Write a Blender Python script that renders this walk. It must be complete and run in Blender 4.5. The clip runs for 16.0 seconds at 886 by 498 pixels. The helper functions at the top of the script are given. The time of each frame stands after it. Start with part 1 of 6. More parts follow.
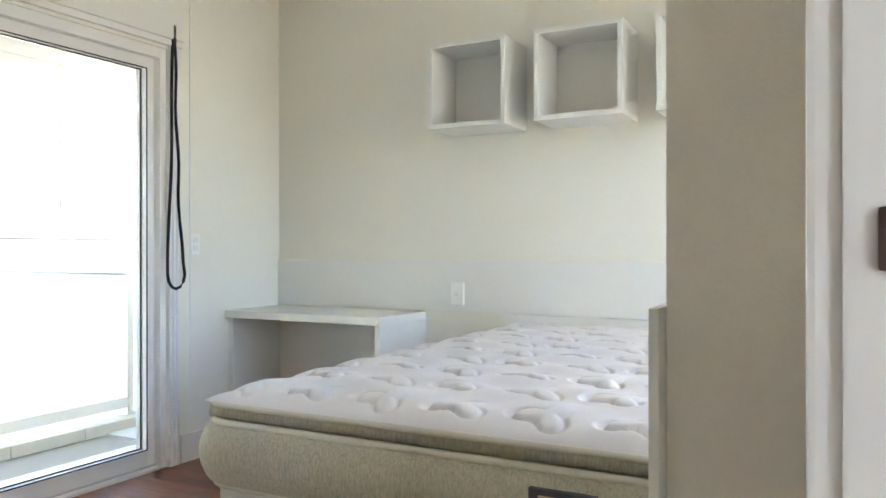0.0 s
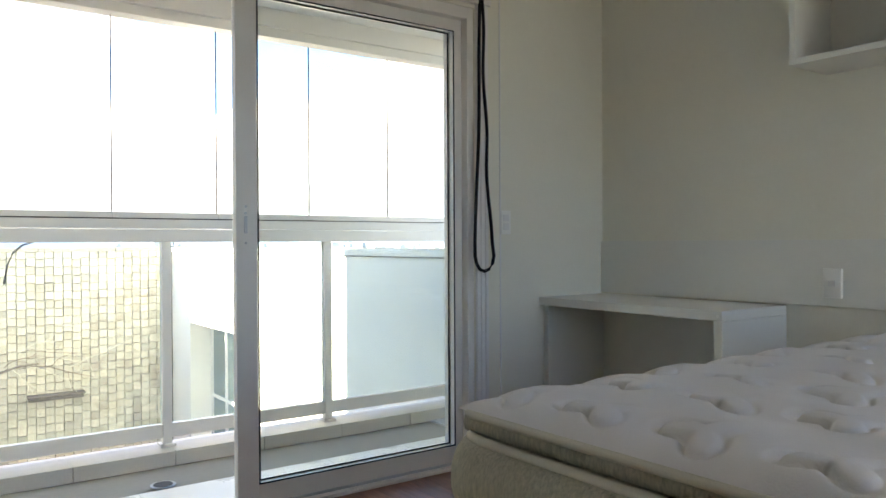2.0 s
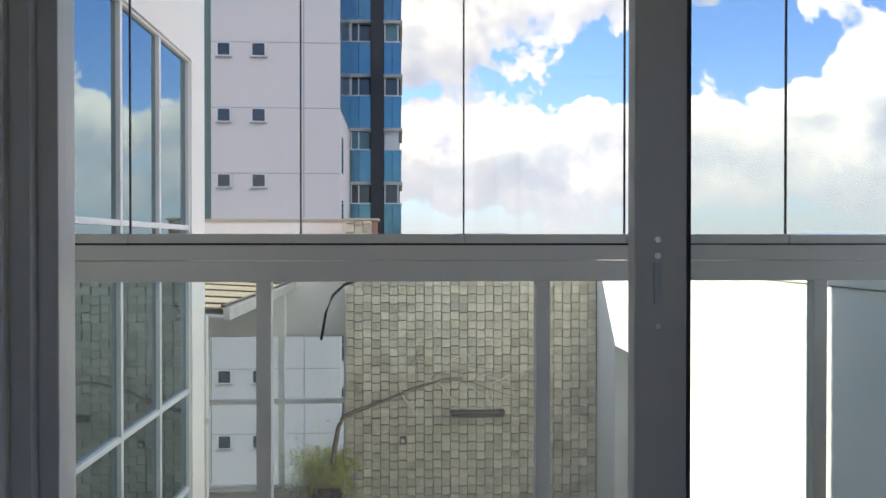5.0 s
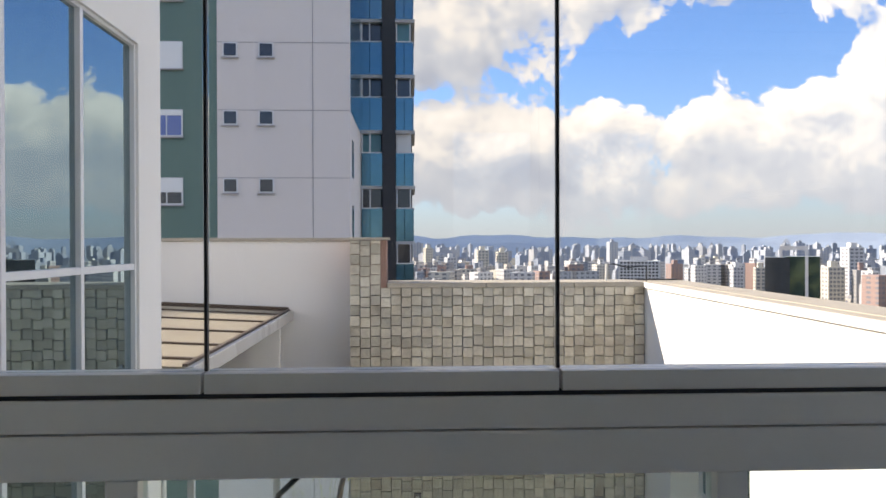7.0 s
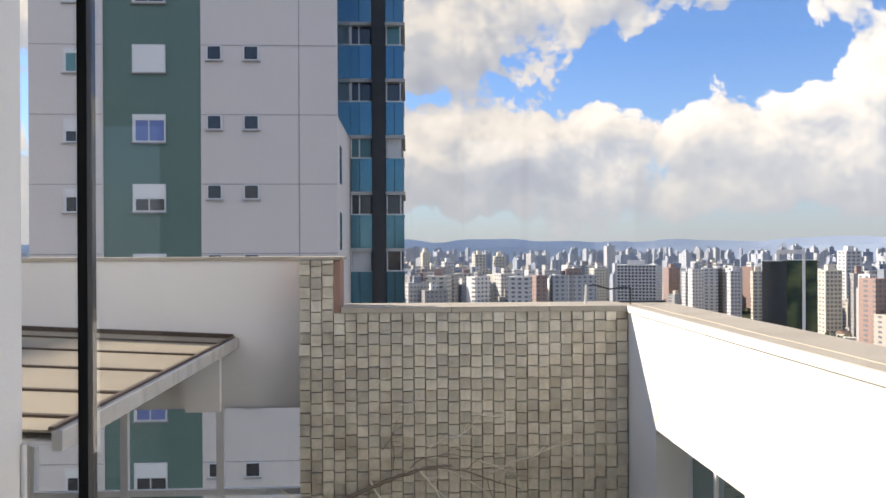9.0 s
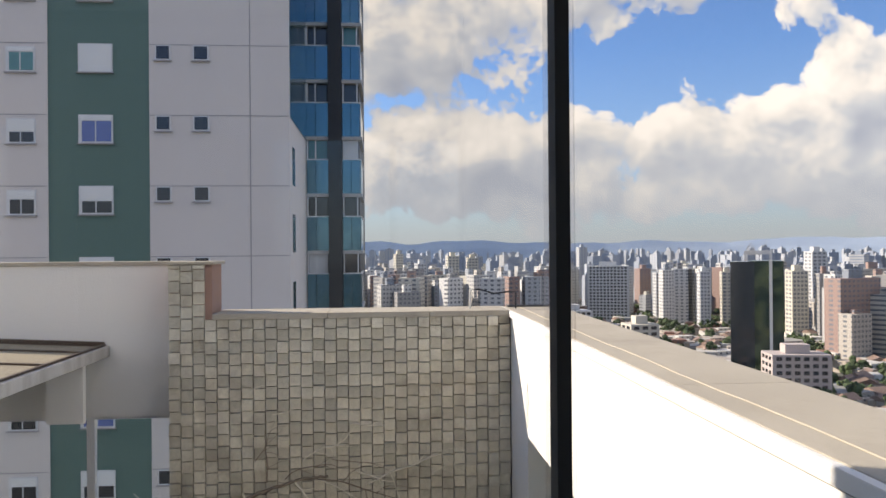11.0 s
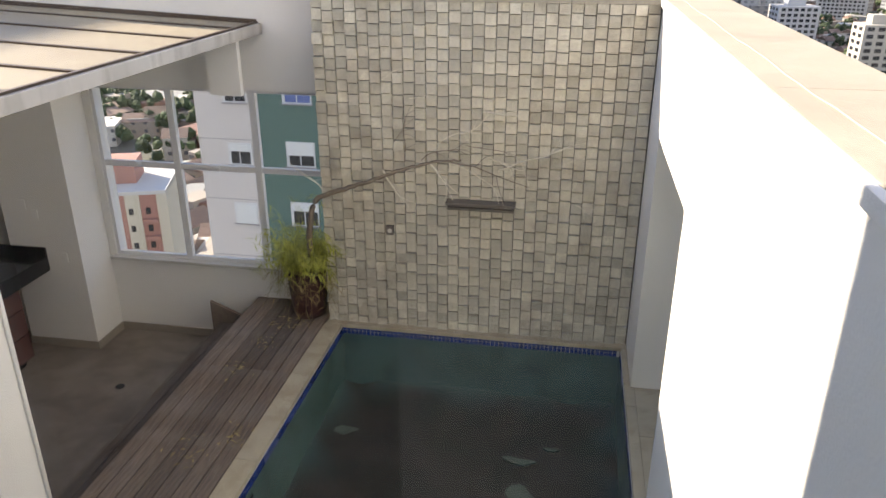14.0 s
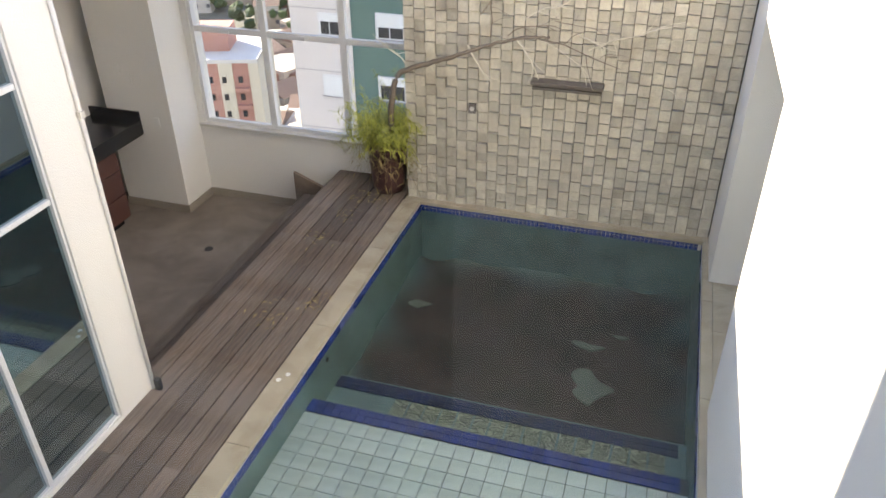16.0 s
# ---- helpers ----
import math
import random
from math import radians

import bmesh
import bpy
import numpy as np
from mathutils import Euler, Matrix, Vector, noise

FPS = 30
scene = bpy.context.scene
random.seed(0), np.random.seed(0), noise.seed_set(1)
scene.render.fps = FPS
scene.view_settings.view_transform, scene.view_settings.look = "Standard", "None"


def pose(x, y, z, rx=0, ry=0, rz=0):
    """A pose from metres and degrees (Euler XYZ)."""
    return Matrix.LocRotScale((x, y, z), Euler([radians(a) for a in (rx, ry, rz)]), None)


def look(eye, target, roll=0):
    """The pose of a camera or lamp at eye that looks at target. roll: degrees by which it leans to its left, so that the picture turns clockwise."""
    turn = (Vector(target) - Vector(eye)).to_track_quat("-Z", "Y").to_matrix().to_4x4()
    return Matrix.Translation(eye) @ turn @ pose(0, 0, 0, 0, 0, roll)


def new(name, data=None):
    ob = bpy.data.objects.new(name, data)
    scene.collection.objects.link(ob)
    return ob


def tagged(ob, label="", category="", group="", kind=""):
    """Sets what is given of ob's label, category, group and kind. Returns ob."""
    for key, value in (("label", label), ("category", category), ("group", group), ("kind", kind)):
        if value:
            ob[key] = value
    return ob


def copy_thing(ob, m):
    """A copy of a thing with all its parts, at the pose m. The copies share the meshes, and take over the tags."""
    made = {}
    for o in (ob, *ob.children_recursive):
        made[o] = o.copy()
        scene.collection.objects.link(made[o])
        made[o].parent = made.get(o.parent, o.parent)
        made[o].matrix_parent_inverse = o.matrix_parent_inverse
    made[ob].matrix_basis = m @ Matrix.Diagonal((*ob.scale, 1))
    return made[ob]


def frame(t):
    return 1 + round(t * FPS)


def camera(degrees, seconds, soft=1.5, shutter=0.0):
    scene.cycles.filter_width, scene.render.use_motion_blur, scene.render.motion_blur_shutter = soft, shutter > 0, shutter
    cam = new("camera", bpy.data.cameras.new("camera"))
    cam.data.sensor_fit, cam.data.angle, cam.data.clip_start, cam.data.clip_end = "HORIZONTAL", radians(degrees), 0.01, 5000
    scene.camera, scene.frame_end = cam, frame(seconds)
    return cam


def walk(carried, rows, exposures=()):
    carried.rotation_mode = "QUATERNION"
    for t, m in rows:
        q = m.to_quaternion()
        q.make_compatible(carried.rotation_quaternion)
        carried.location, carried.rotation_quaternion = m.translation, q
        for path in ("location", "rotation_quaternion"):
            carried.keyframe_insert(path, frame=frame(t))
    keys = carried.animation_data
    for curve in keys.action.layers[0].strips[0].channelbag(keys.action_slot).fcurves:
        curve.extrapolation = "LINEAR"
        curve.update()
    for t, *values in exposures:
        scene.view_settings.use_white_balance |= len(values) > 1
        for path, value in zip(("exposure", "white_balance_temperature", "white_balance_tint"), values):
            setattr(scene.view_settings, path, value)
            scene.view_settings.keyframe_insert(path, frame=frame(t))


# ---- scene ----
cam = camera(60.75, 16.0, soft=1.5)
PATH = [
    (0, pose(-0.191, -0.137, 1.058, 90.00, 0.06, -61.96)),
    (0.5, pose(-0.206, -0.113, 1.098, 89.69, 0.26, -56.26)),
    (1, pose(-0.070, -0.054, 1.080, 89.69, 0.16, -50.52)),
    (1.5, pose(0.117, 0.018, 1.067, 89.38, 0.24, -43.43)),
    (2, pose(0.341, 0.136, 0.992, 89.54, 0.27, -35.83)),
    (2.5, pose(0.518, 0.318, 0.974, 89.46, 0.35, -28.27)),
    (3, pose(0.667, 0.581, 0.987, 89.44, 0.18, -21.43)),
    (3.5, pose(0.805, 0.830, 1.031, 89.47, 0.19, -15.76)),
    (4, pose(0.913, 1.089, 1.062, 89.47, 0.18, -9.25)),
    (4.5, pose(0.972, 1.383, 1.091, 89.45, -0.03, -4.83)),
    (4.7, pose(0.983, 1.493, 1.107, 89.48, 0.07, -3.89)),
    (6.8, pose(0.961, 2.861, 1.291, 89.56, -0.06, -2.49)),
    (7, pose(0.973, 2.960, 1.335, 89.64, 0.15, -2.46)),
    (7.5, pose(1.004, 3.183, 1.370, 89.88, 0.09, -2.33)),
    (8, pose(1.023, 3.415, 1.425, 89.87, 0.00, -2.48)),
    (8.5, pose(1.145, 3.570, 1.456, 89.96, 0.18, -2.74)),
    (9, pose(1.338, 3.714, 1.475, 89.95, 0.27, -2.65)),
    (9.5, pose(1.545, 3.822, 1.465, 90.05, 0.35, -3.51)),
    (9.7, pose(1.624, 3.832, 1.458, 90.08, 0.36, -4.35)),
    (11.8, pose(2.463, 3.852, 1.503, 90.05, 0.44, -4.65)),
    (12, pose(2.510, 3.861, 1.503, 89.61, 0.32, -3.48)),
    (12.5, pose(2.603, 3.872, 1.492, 83.89, 0.11, 1.42)),
    (13, pose(2.619, 3.868, 1.482, 77.86, -0.11, 4.76)),
    (13.5, pose(2.649, 3.903, 1.466, 72.59, -0.02, 7.44)),
    (14, pose(2.666, 3.927, 1.454, 67.11, -0.07, 9.83)),
    (14.5, pose(2.685, 3.942, 1.458, 61.42, -0.00, 12.00)),
    (15, pose(2.692, 3.954, 1.439, 58.96, 0.05, 13.82)),
    (15.5, pose(2.709, 3.971, 1.432, 58.30, 0.14, 15.48)),
    (16, pose(2.706, 3.977, 1.434, 58.08, 0.14, 16.83)),
]
# stops by which the clip's camera closes down as it turns from the dim room to the window
EXPOSURE = [(0.0, 4.9, 8100, 15), (0.5, 4.55, 8500, 14), (1.0, 4.0, 8700, 14), (1.5, 3.65, 8800, 14), (2.0, 3.45, 8400, 14), (2.5, 3.45, 8000, 14), (3.0, 2.95, 7700, 15),
            (3.5, 2.75, 7600, 15), (4.0, 2.3, 7600, 15), (4.5, 1.9, 7600, 16), (7.0, 1.25, 7600, 17), (9.5, 1.05, 7600, 17), (12.0, 0.8, 7700, 17), (13.0, 1.0, 7900, 17),
            (14.0, 1.68, 8100, 17), (15.0, 2.1, 8200, 17), (16.0, 2.4, 8200, 17)]
walk(cam, PATH, EXPOSURE)

# ---- world and sun ----
SUN_AZ = Vector((-0.92, 0.392, 0.0))
SUN_EL = radians(26.5)
to_sun = SUN_AZ.normalized() * math.cos(SUN_EL) + Vector((0, 0, math.sin(SUN_EL)))


def nodes_of(tree, kind, **inputs):
    n = tree.nodes.new(kind)
    for k, v in inputs.items():
        n.inputs[k.replace("_", " ")].default_value = v
    return n


def math_node(tree, op, a, b=None, clamp=False):
    n = tree.nodes.new("ShaderNodeMath")
    n.operation, n.use_clamp = op, clamp
    for i, v in enumerate((a, b)):
        if v is None:
            continue
        if isinstance(v, (int, float)):
            n.inputs[i].default_value = v
        else:
            tree.links.new(v, n.inputs[i])
    return n.outputs[0]


def ramp_node(tree, fac, stops):
    n = tree.nodes.new("ShaderNodeValToRGB")
    e = n.color_ramp.elements
    while len(e) < len(stops):
        e.new(0.5)
    for el, (p, c) in zip(e, stops):
        el.position = p
        el.color = (*c, 1) if len(c) == 3 else c
    tree.links.new(fac, n.inputs[0])
    return n.outputs[0]


def noise_node(tree, vec, scale, detail=4.0, rough=0.55, distort=0.0):
    n = nodes_of(tree, "ShaderNodeTexNoise", Scale=scale, Detail=detail, Roughness=rough, Distortion=distort)
    if vec is not None:
        tree.links.new(vec, n.inputs["Vector"])
    return n.outputs[0]


def mix_node(tree, fac, a, b, mode="MIX"):
    n = tree.nodes.new("ShaderNodeMix")
    n.data_type, n.blend_type = "RGBA", mode
    for sock, v in ((n.inputs[0], fac), (n.inputs[6], a), (n.inputs[7], b)):
        if isinstance(v, (int, float)):
            sock.default_value = v
        elif isinstance(v, tuple):
            sock.default_value = (*v, 1) if len(v) == 3 else v
        else:
            tree.links.new(v, sock)
    return n.outputs[2]


world = bpy.data.worlds.new("sky")
scene.world = world
world.use_nodes = True
wt = world.node_tree
wt.nodes.clear()
sky = wt.nodes.new("ShaderNodeTexSky")
sky.sky_type, sky.sun_disc = "NISHITA", False
sky.sun_elevation, sky.sun_rotation = SUN_EL, radians(-66.9)
sky.air_density, sky.dust_density, sky.ozone_density = 1.0, 0.4, 3.0
coord = wt.nodes.new("ShaderNodeTexCoord")
sep = wt.nodes.new("ShaderNodeSeparateXYZ")
wt.links.new(coord.outputs["Generated"], sep.inputs[0])
azim = math_node(wt, "ARCTAN2", sep.outputs[0], sep.outputs[1])
elev = sep.outputs[2]
# cumulus: puffs gathered into masses, each (azimuth, elevation, half width, half height, weight) in degrees
MASSES = [(-4, 17, 7.5, 5.5, 0.18), (5.5, 16.0, 7, 6.0, 0.33), (13, 18, 4, 2.2, 0.2), (11, 13.5, 2.0, 2.6, 0.2), (17.5, 12.5, 5.5, 2.4, -0.22), (24, 19.5, 9, 2.2, 0.26), (30, 16.5, 3, 1.8, 0.2),
          (24, 14, 5, 2.2, -0.16), (2, 11.3, 3.5, 1.0, -0.14), (3, 6.3, 6, 2.6, 0.24), (10, 7.4, 7, 2.6, 0.26), (14.5, 9.0, 2.5, 1.6, 0.18), (23, 8.0, 5.5, 2.8, 0.28), (33, 9.5, 5, 4.2, 0.32),
          (44, 8, 9, 4.5, 0.26), (58, 7, 10, 4.5, 0.25), (-20, 8, 12, 7, 0.24), (18, 4.2, 30, 2.4, 0.24), (50, 24, 14, 8, -0.12),
          (-50, 14, 20, 10, 0.18), (90, 28, 26, 16, 0.2), (130, 38, 35, 20, 0.2), (-140, 40, 40, 24, 0.2), (20, 62, 60, 14, 0.18)]


def cloud_field(shift_az, shift_el):
    """How thick the cloud is in one direction, at a small offset from it."""
    cv = wt.nodes.new("ShaderNodeCombineXYZ")
    wt.links.new(math_node(wt, "ADD", azim, shift_az), cv.inputs[0])
    wt.links.new(math_node(wt, "ADD", math_node(wt, "ARCSINE", elev), shift_el), cv.inputs[1])
    warp = nodes_of(wt, "ShaderNodeTexNoise", Scale=9.0, Detail=4.0, Roughness=0.55)
    wt.links.new(cv.outputs[0], warp.inputs["Vector"])
    bend = wt.nodes.new("ShaderNodeVectorMath")
    bend.operation = "MULTIPLY_ADD"
    wt.links.new(warp.outputs["Color"], bend.inputs[0])
    bend.inputs[1].default_value = (0.07, 0.05, 0.0)
    wt.links.new(cv.outputs[0], bend.inputs[2])
    puff = nodes_of(wt, "ShaderNodeTexVoronoi", Scale=15.0, Detail=4.0, Roughness=0.55, Lacunarity=2.3)
    puff.normalize = True
    wt.links.new(bend.outputs[0], puff.inputs["Vector"])
    wide = noise_node(wt, bend.outputs[0], 5.5, 8.0, 0.6)
    total = math_node(wt, "ADD", math_node(wt, "MULTIPLY", wide, 1.25), math_node(wt, "MULTIPLY", puff.outputs["Distance"], -0.55))
    for az, el, w, h, weight in MASSES:
        off = wt.nodes.new("ShaderNodeVectorMath")
        off.operation = "SUBTRACT"
        wt.links.new(bend.outputs[0], off.inputs[0])
        off.inputs[1].default_value = (radians(az) + 0.035, radians(el) + 0.025, 0)
        fit = wt.nodes.new("ShaderNodeVectorMath")
        fit.operation = "MULTIPLY"
        wt.links.new(off.outputs[0], fit.inputs[0])
        fit.inputs[1].default_value = (1 / radians(w), 1 / radians(h), 0)
        size = wt.nodes.new("ShaderNodeVectorMath")
        size.operation = "DOT_PRODUCT"
        wt.links.new(fit.outputs[0], size.inputs[0])
        wt.links.new(fit.outputs[0], size.inputs[1])
        bell = math_node(wt, "EXPONENT", math_node(wt, "MULTIPLY", size.outputs["Value"], -1.0))
        total = math_node(wt, "ADD", total, math_node(wt, "MULTIPLY", bell, weight))
    return total


dens = cloud_field(0.0, 0.0)
sunward = cloud_field(-0.018, 0.026)
cloud_fac = ramp_node(wt, math_node(wt, "MULTIPLY", math_node(wt, "SUBTRACT", dens, 0.56), 6.5), [(0.0, (0, 0, 0)), (0.12, (0.45,) * 3), (0.3, (0.9,) * 3), (0.6, (1, 1, 1))])
lit = math_node(wt, "MULTIPLY", math_node(wt, "SUBTRACT", dens, sunward), 2.2)
thin = math_node(wt, "MULTIPLY", math_node(wt, "SUBTRACT", dens, 0.56), -0.75)
shade = math_node(wt, "SUBTRACT", 0.42, math_node(wt, "ADD", lit, thin), True)
cloud_col = ramp_node(wt, shade, [(0.0, (4.6, 4.55, 4.5)), (0.3, (3.7, 3.72, 3.76)), (0.6, (2.45, 2.72, 3.15)), (1.0, (1.7, 1.98, 2.55))])
# clouds opposite the sun are lit from the front and stand brighter
facing = wt.nodes.new("ShaderNodeVectorMath")
facing.operation = "DOT_PRODUCT"
wt.links.new(coord.outputs["Generated"], facing.inputs[0])
facing.inputs[1].default_value = SUN_AZ.normalized()
front = math_node(wt, "ADD", math_node(wt, "MULTIPLY", math_node(wt, "SUBTRACT", 0.3, facing.outputs["Value"]), 0.68), 1.0)
front = math_node(wt, "MAXIMUM", front, 1.0)
bright = wt.nodes.new("ShaderNodeVectorMath")
bright.operation = "SCALE"
wt.links.new(cloud_col, bright.inputs[0])
wt.links.new(front, bright.inputs["Scale"])
sky_boost = mix_node(wt, 1.0, sky.outputs[0], (0.50, 0.70, 1.0), "MULTIPLY")
sky_col = mix_node(wt, cloud_fac, sky_boost, bright.outputs[0])
haze = ramp_node(wt, elev, [(0.0, (0.9, 0.9, 0.9)), (0.035, (0.7, 0.7, 0.7)), (0.12, (0.2, 0.2, 0.2)), (0.25, (0, 0, 0))])
sky_col = mix_node(wt, haze, sky_col, (2.1, 2.4, 2.85))
bg = nodes_of(wt, "ShaderNodeBackground", Strength=0.115)
wt.links.new(sky_col, bg.inputs[0])
wout = wt.nodes.new("ShaderNodeOutputWorld")
wt.links.new(bg.outputs[0], wout.inputs[0])

sun_data = bpy.data.lights.new("sun", "SUN")
sun_data.energy, sun_data.angle, sun_data.color = 4.2, radians(0.53), (1.0, 0.965, 0.91)
sun = new("sun", sun_data)
sun.matrix_world = look(to_sun * 60, (0, 0, 0))

# ---- materials ----
def surface(name, colour, rough=0.6, metal=0.0, grain=40.0, vary=0.08, stain=1.5, stain_amt=0.12, stain_col=None, bump=0.0, bump_scale=120.0,
            spec=0.5, per_object=0.0, stretch=(1, 1, 1), coat=0.0):
    """A painted, cast or woven surface: base colour with fine grain, large soft stains and a little relief."""
    m = bpy.data.materials.new(name)
    m.use_nodes = True
    t = m.node_tree
    b = t.nodes["Principled BSDF"]
    co = t.nodes.new("ShaderNodeTexCoord")
    mp = t.nodes.new("ShaderNodeMapping")
    mp.inputs["Scale"].default_value = stretch
    t.links.new(co.outputs["Object"], mp.inputs[0])
    v = mp.outputs[0]
    g = noise_node(t, v, grain, 3.0)
    s = noise_node(t, v, stain, 5.0, 0.6, 0.3)
    dark = tuple(c * (1 - vary) for c in colour)
    light = tuple(min(1, c * (1 + vary)) for c in colour)
    col = mix_node(t, g, dark, light)
    sc = stain_col or tuple(c * 0.7 for c in colour)
    sf = ramp_node(t, s, [(0.42, (0, 0, 0)), (0.72, (stain_amt,) * 3)])
    col = mix_node(t, sf, col, sc)
    if per_object:
        oi = t.nodes.new("ShaderNodeObjectInfo")
        geo = t.nodes.new("ShaderNodeNewGeometry")
        r = math_node(t, "FRACT", math_node(t, "ADD", oi.outputs["Random"], geo.outputs["Random Per Island"]))
        k = math_node(t, "ADD", math_node(t, "MULTIPLY", r, 2 * per_object), 1 - per_object)
        cc = t.nodes.new("ShaderNodeCombineColor")
        for i in range(3):
            t.links.new(k, cc.inputs[i])
        col = mix_node(t, 1.0, col, cc.outputs[0], "MULTIPLY")
    t.links.new(col, b.inputs["Base Color"])
    b.inputs["Roughness"].default_value = rough
    b.inputs["Metallic"].default_value = metal
    b.inputs["Specular IOR Level"].default_value = spec
    b.inputs["Coat Weight"].default_value = coat
    rr = math_node(t, "ADD", math_node(t, "MULTIPLY", s, 0.25), rough - 0.12, True)
    t.links.new(rr, b.inputs["Roughness"])
    if bump:
        bn = t.nodes.new("ShaderNodeBump")
        bn.inputs["Strength"].default_value = bump
        bn.inputs["Distance"].default_value = 0.01
        t.links.new(noise_node(t, v, bump_scale, 4.0), bn.inputs["Height"])
        t.links.new(bn.outputs[0], b.inputs["Normal"])
    return m


def glass_like(name, tint, gloss_rough=0.0, ior=1.45, gain=1.0, dust=0.0):
    """A thin pane: clear or tinted passage, with a mirror gloss that grows at grazing angles."""
    m = bpy.data.materials.new(name)
    m.use_nodes = True
    t = m.node_tree
    t.nodes.clear()
    tr = t.nodes.new("ShaderNodeBsdfTransparent")
    tr.inputs[0].default_value = (*tint, 1)
    gl = t.nodes.new("ShaderNodeBsdfGlossy")
    gl.inputs["Roughness"].default_value = gloss_rough
    fr = t.nodes.new("ShaderNodeLayerWeight")
    graze = math_node(t, "POWER", fr.outputs["Facing"], 5.0)
    mx = t.nodes.new("ShaderNodeMixShader")
    f0 = ((ior - 1) / (ior + 1)) ** 2 * gain
    t.links.new(math_node(t, "ADD", math_node(t, "MULTIPLY", graze, gain * (1 - f0)), f0, True), mx.inputs[0])
    t.links.new(tr.outputs[0], mx.inputs[1])
    t.links.new(gl.outputs[0], mx.inputs[2])
    o = t.nodes.new("ShaderNodeOutputMaterial")
    last = mx.outputs[0]
    if dust:
        film = t.nodes.new("ShaderNodeBsdfTranslucent")
        film.inputs[0].default_value = (0.8, 0.8, 0.77, 1)
        dm_x = t.nodes.new("ShaderNodeMixShader")
        co = t.nodes.new("ShaderNodeTexCoord")
        t.links.new(math_node(t, "MULTIPLY", noise_node(t, co.outputs["Object"], 2.5, 5.0), 2 * dust), dm_x.inputs[0])
        t.links.new(last, dm_x.inputs[1])
        t.links.new(film.outputs[0], dm_x.inputs[2])
        last = dm_x.outputs[0]
    t.links.new(last, o.inputs[0])
    return m


def wood(name, a, b_col, rough, scale=(1, 14, 14), per_object=0.2, bump=0.2, grey=None, grey_amt=0.0):
    m = bpy.data.materials.new(name)
    m.use_nodes = True
    t = m.node_tree
    b = t.nodes["Principled BSDF"]
    co = t.nodes.new("ShaderNodeTexCoord")
    mp = t.nodes.new("ShaderNodeMapping")
    mp.inputs["Scale"].default_value = scale
    t.links.new(co.outputs["Object"], mp.inputs[0])
    g = noise_node(t, mp.outputs[0], 5.0, 6.0, 0.6, 0.8)
    col = ramp_node(t, g, [(0.3, a), (0.7, b_col)])
    if grey:
        s = noise_node(t, co.outputs["Object"], 2.2, 5.0)
        col = mix_node(t, ramp_node(t, s, [(0.35, (0, 0, 0)), (0.65, (grey_amt,) * 3)]), col, grey)
    oi = t.nodes.new("ShaderNodeObjectInfo")
    k = math_node(t, "ADD", math_node(t, "MULTIPLY", oi.outputs["Random"], 2 * per_object), 1 - per_object)
    cc = t.nodes.new("ShaderNodeCombineColor")
    for i in range(3):
        t.links.new(k, cc.inputs[i])
    col = mix_node(t, 1.0, col, cc.outputs[0], "MULTIPLY")
    t.links.new(col, b.inputs["Base Color"])
    b.inputs["Roughness"].default_value = rough
    bn = t.nodes.new("ShaderNodeBump")
    bn.inputs["Strength"].default_value = bump
    bn.inputs["Distance"].default_value = 0.004
    t.links.new(g, bn.inputs["Height"])
    t.links.new(bn.outputs[0], b.inputs["Normal"])
    return m


M_WALL = surface("room_wall_paint", (0.80, 0.775, 0.67), 0.75, grain=60, vary=0.02, stain=0.8, stain_amt=0.05, bump=0.08, bump_scale=160)
M_HALL = surface("hall_wall_paint", (0.74, 0.69, 0.61), 0.7, grain=60, vary=0.03, stain=1.2, stain_amt=0.08, bump=0.1, bump_scale=120)
M_CEIL = surface("ceiling_paint", (0.8, 0.79, 0.77), 0.85, grain=40, vary=0.02, stain_amt=0.04)
M_LACQ = surface("white_lacquer", (0.77, 0.76, 0.70), 0.38, grain=30, vary=0.015, stain=1.0, stain_amt=0.04)
M_TRIM = surface("white_trim_paint", (0.78, 0.77, 0.75), 0.42, grain=30, vary=0.015, stain=2.0, stain_amt=0.05)
M_ALU = surface("white_aluminium", (0.79, 0.765, 0.72), 0.35, metal=0.0, grain=80, vary=0.015, stain=2.0, stain_amt=0.05)
M_ALU_GREY = surface("worn_grey_aluminium", (0.55, 0.56, 0.58), 0.35, metal=0.2, grain=80, vary=0.03, stain=3.0, stain_amt=0.1)
M_RUBBER = surface("black_rubber", (0.02, 0.02, 0.022), 0.6, vary=0.1)
M_CORD = surface("black_cord", (0.012, 0.012, 0.014), 0.8, grain=400, vary=0.3, bump=0.5, bump_scale=500)
M_PLASTIC = surface("white_plastic", (0.86, 0.85, 0.80), 0.35, vary=0.01, stain_amt=0.03)
M_STEEL = surface("steel", (0.5, 0.5, 0.5), 0.3, metal=0.9, vary=0.05)
M_HINGE = surface("dark_bronze_hinge", (0.12, 0.08, 0.075), 0.45, metal=0.6, grain=120, vary=0.2)
M_GLASS = glass_like("clear_glass", (0.97, 0.985, 0.98), gain=0.9)
M_GLASS_GREEN = glass_like("balustrade_glass", (0.905, 0.97, 0.945), gain=0.9, dust=0.04)
M_GLASS_DARK = surface("dark_reflective_glass", (0.012, 0.02, 0.022), 0.1, spec=1.0, vary=0.05, stain_amt=0.0)
M_GLASS_DARK.node_tree.nodes["Principled BSDF"].inputs["IOR"].default_value = 2.7
M_GLASS_DARK.node_tree.nodes["Principled BSDF"].inputs["Specular Tint"].default_value = (0.72, 0.93, 1.0, 1)
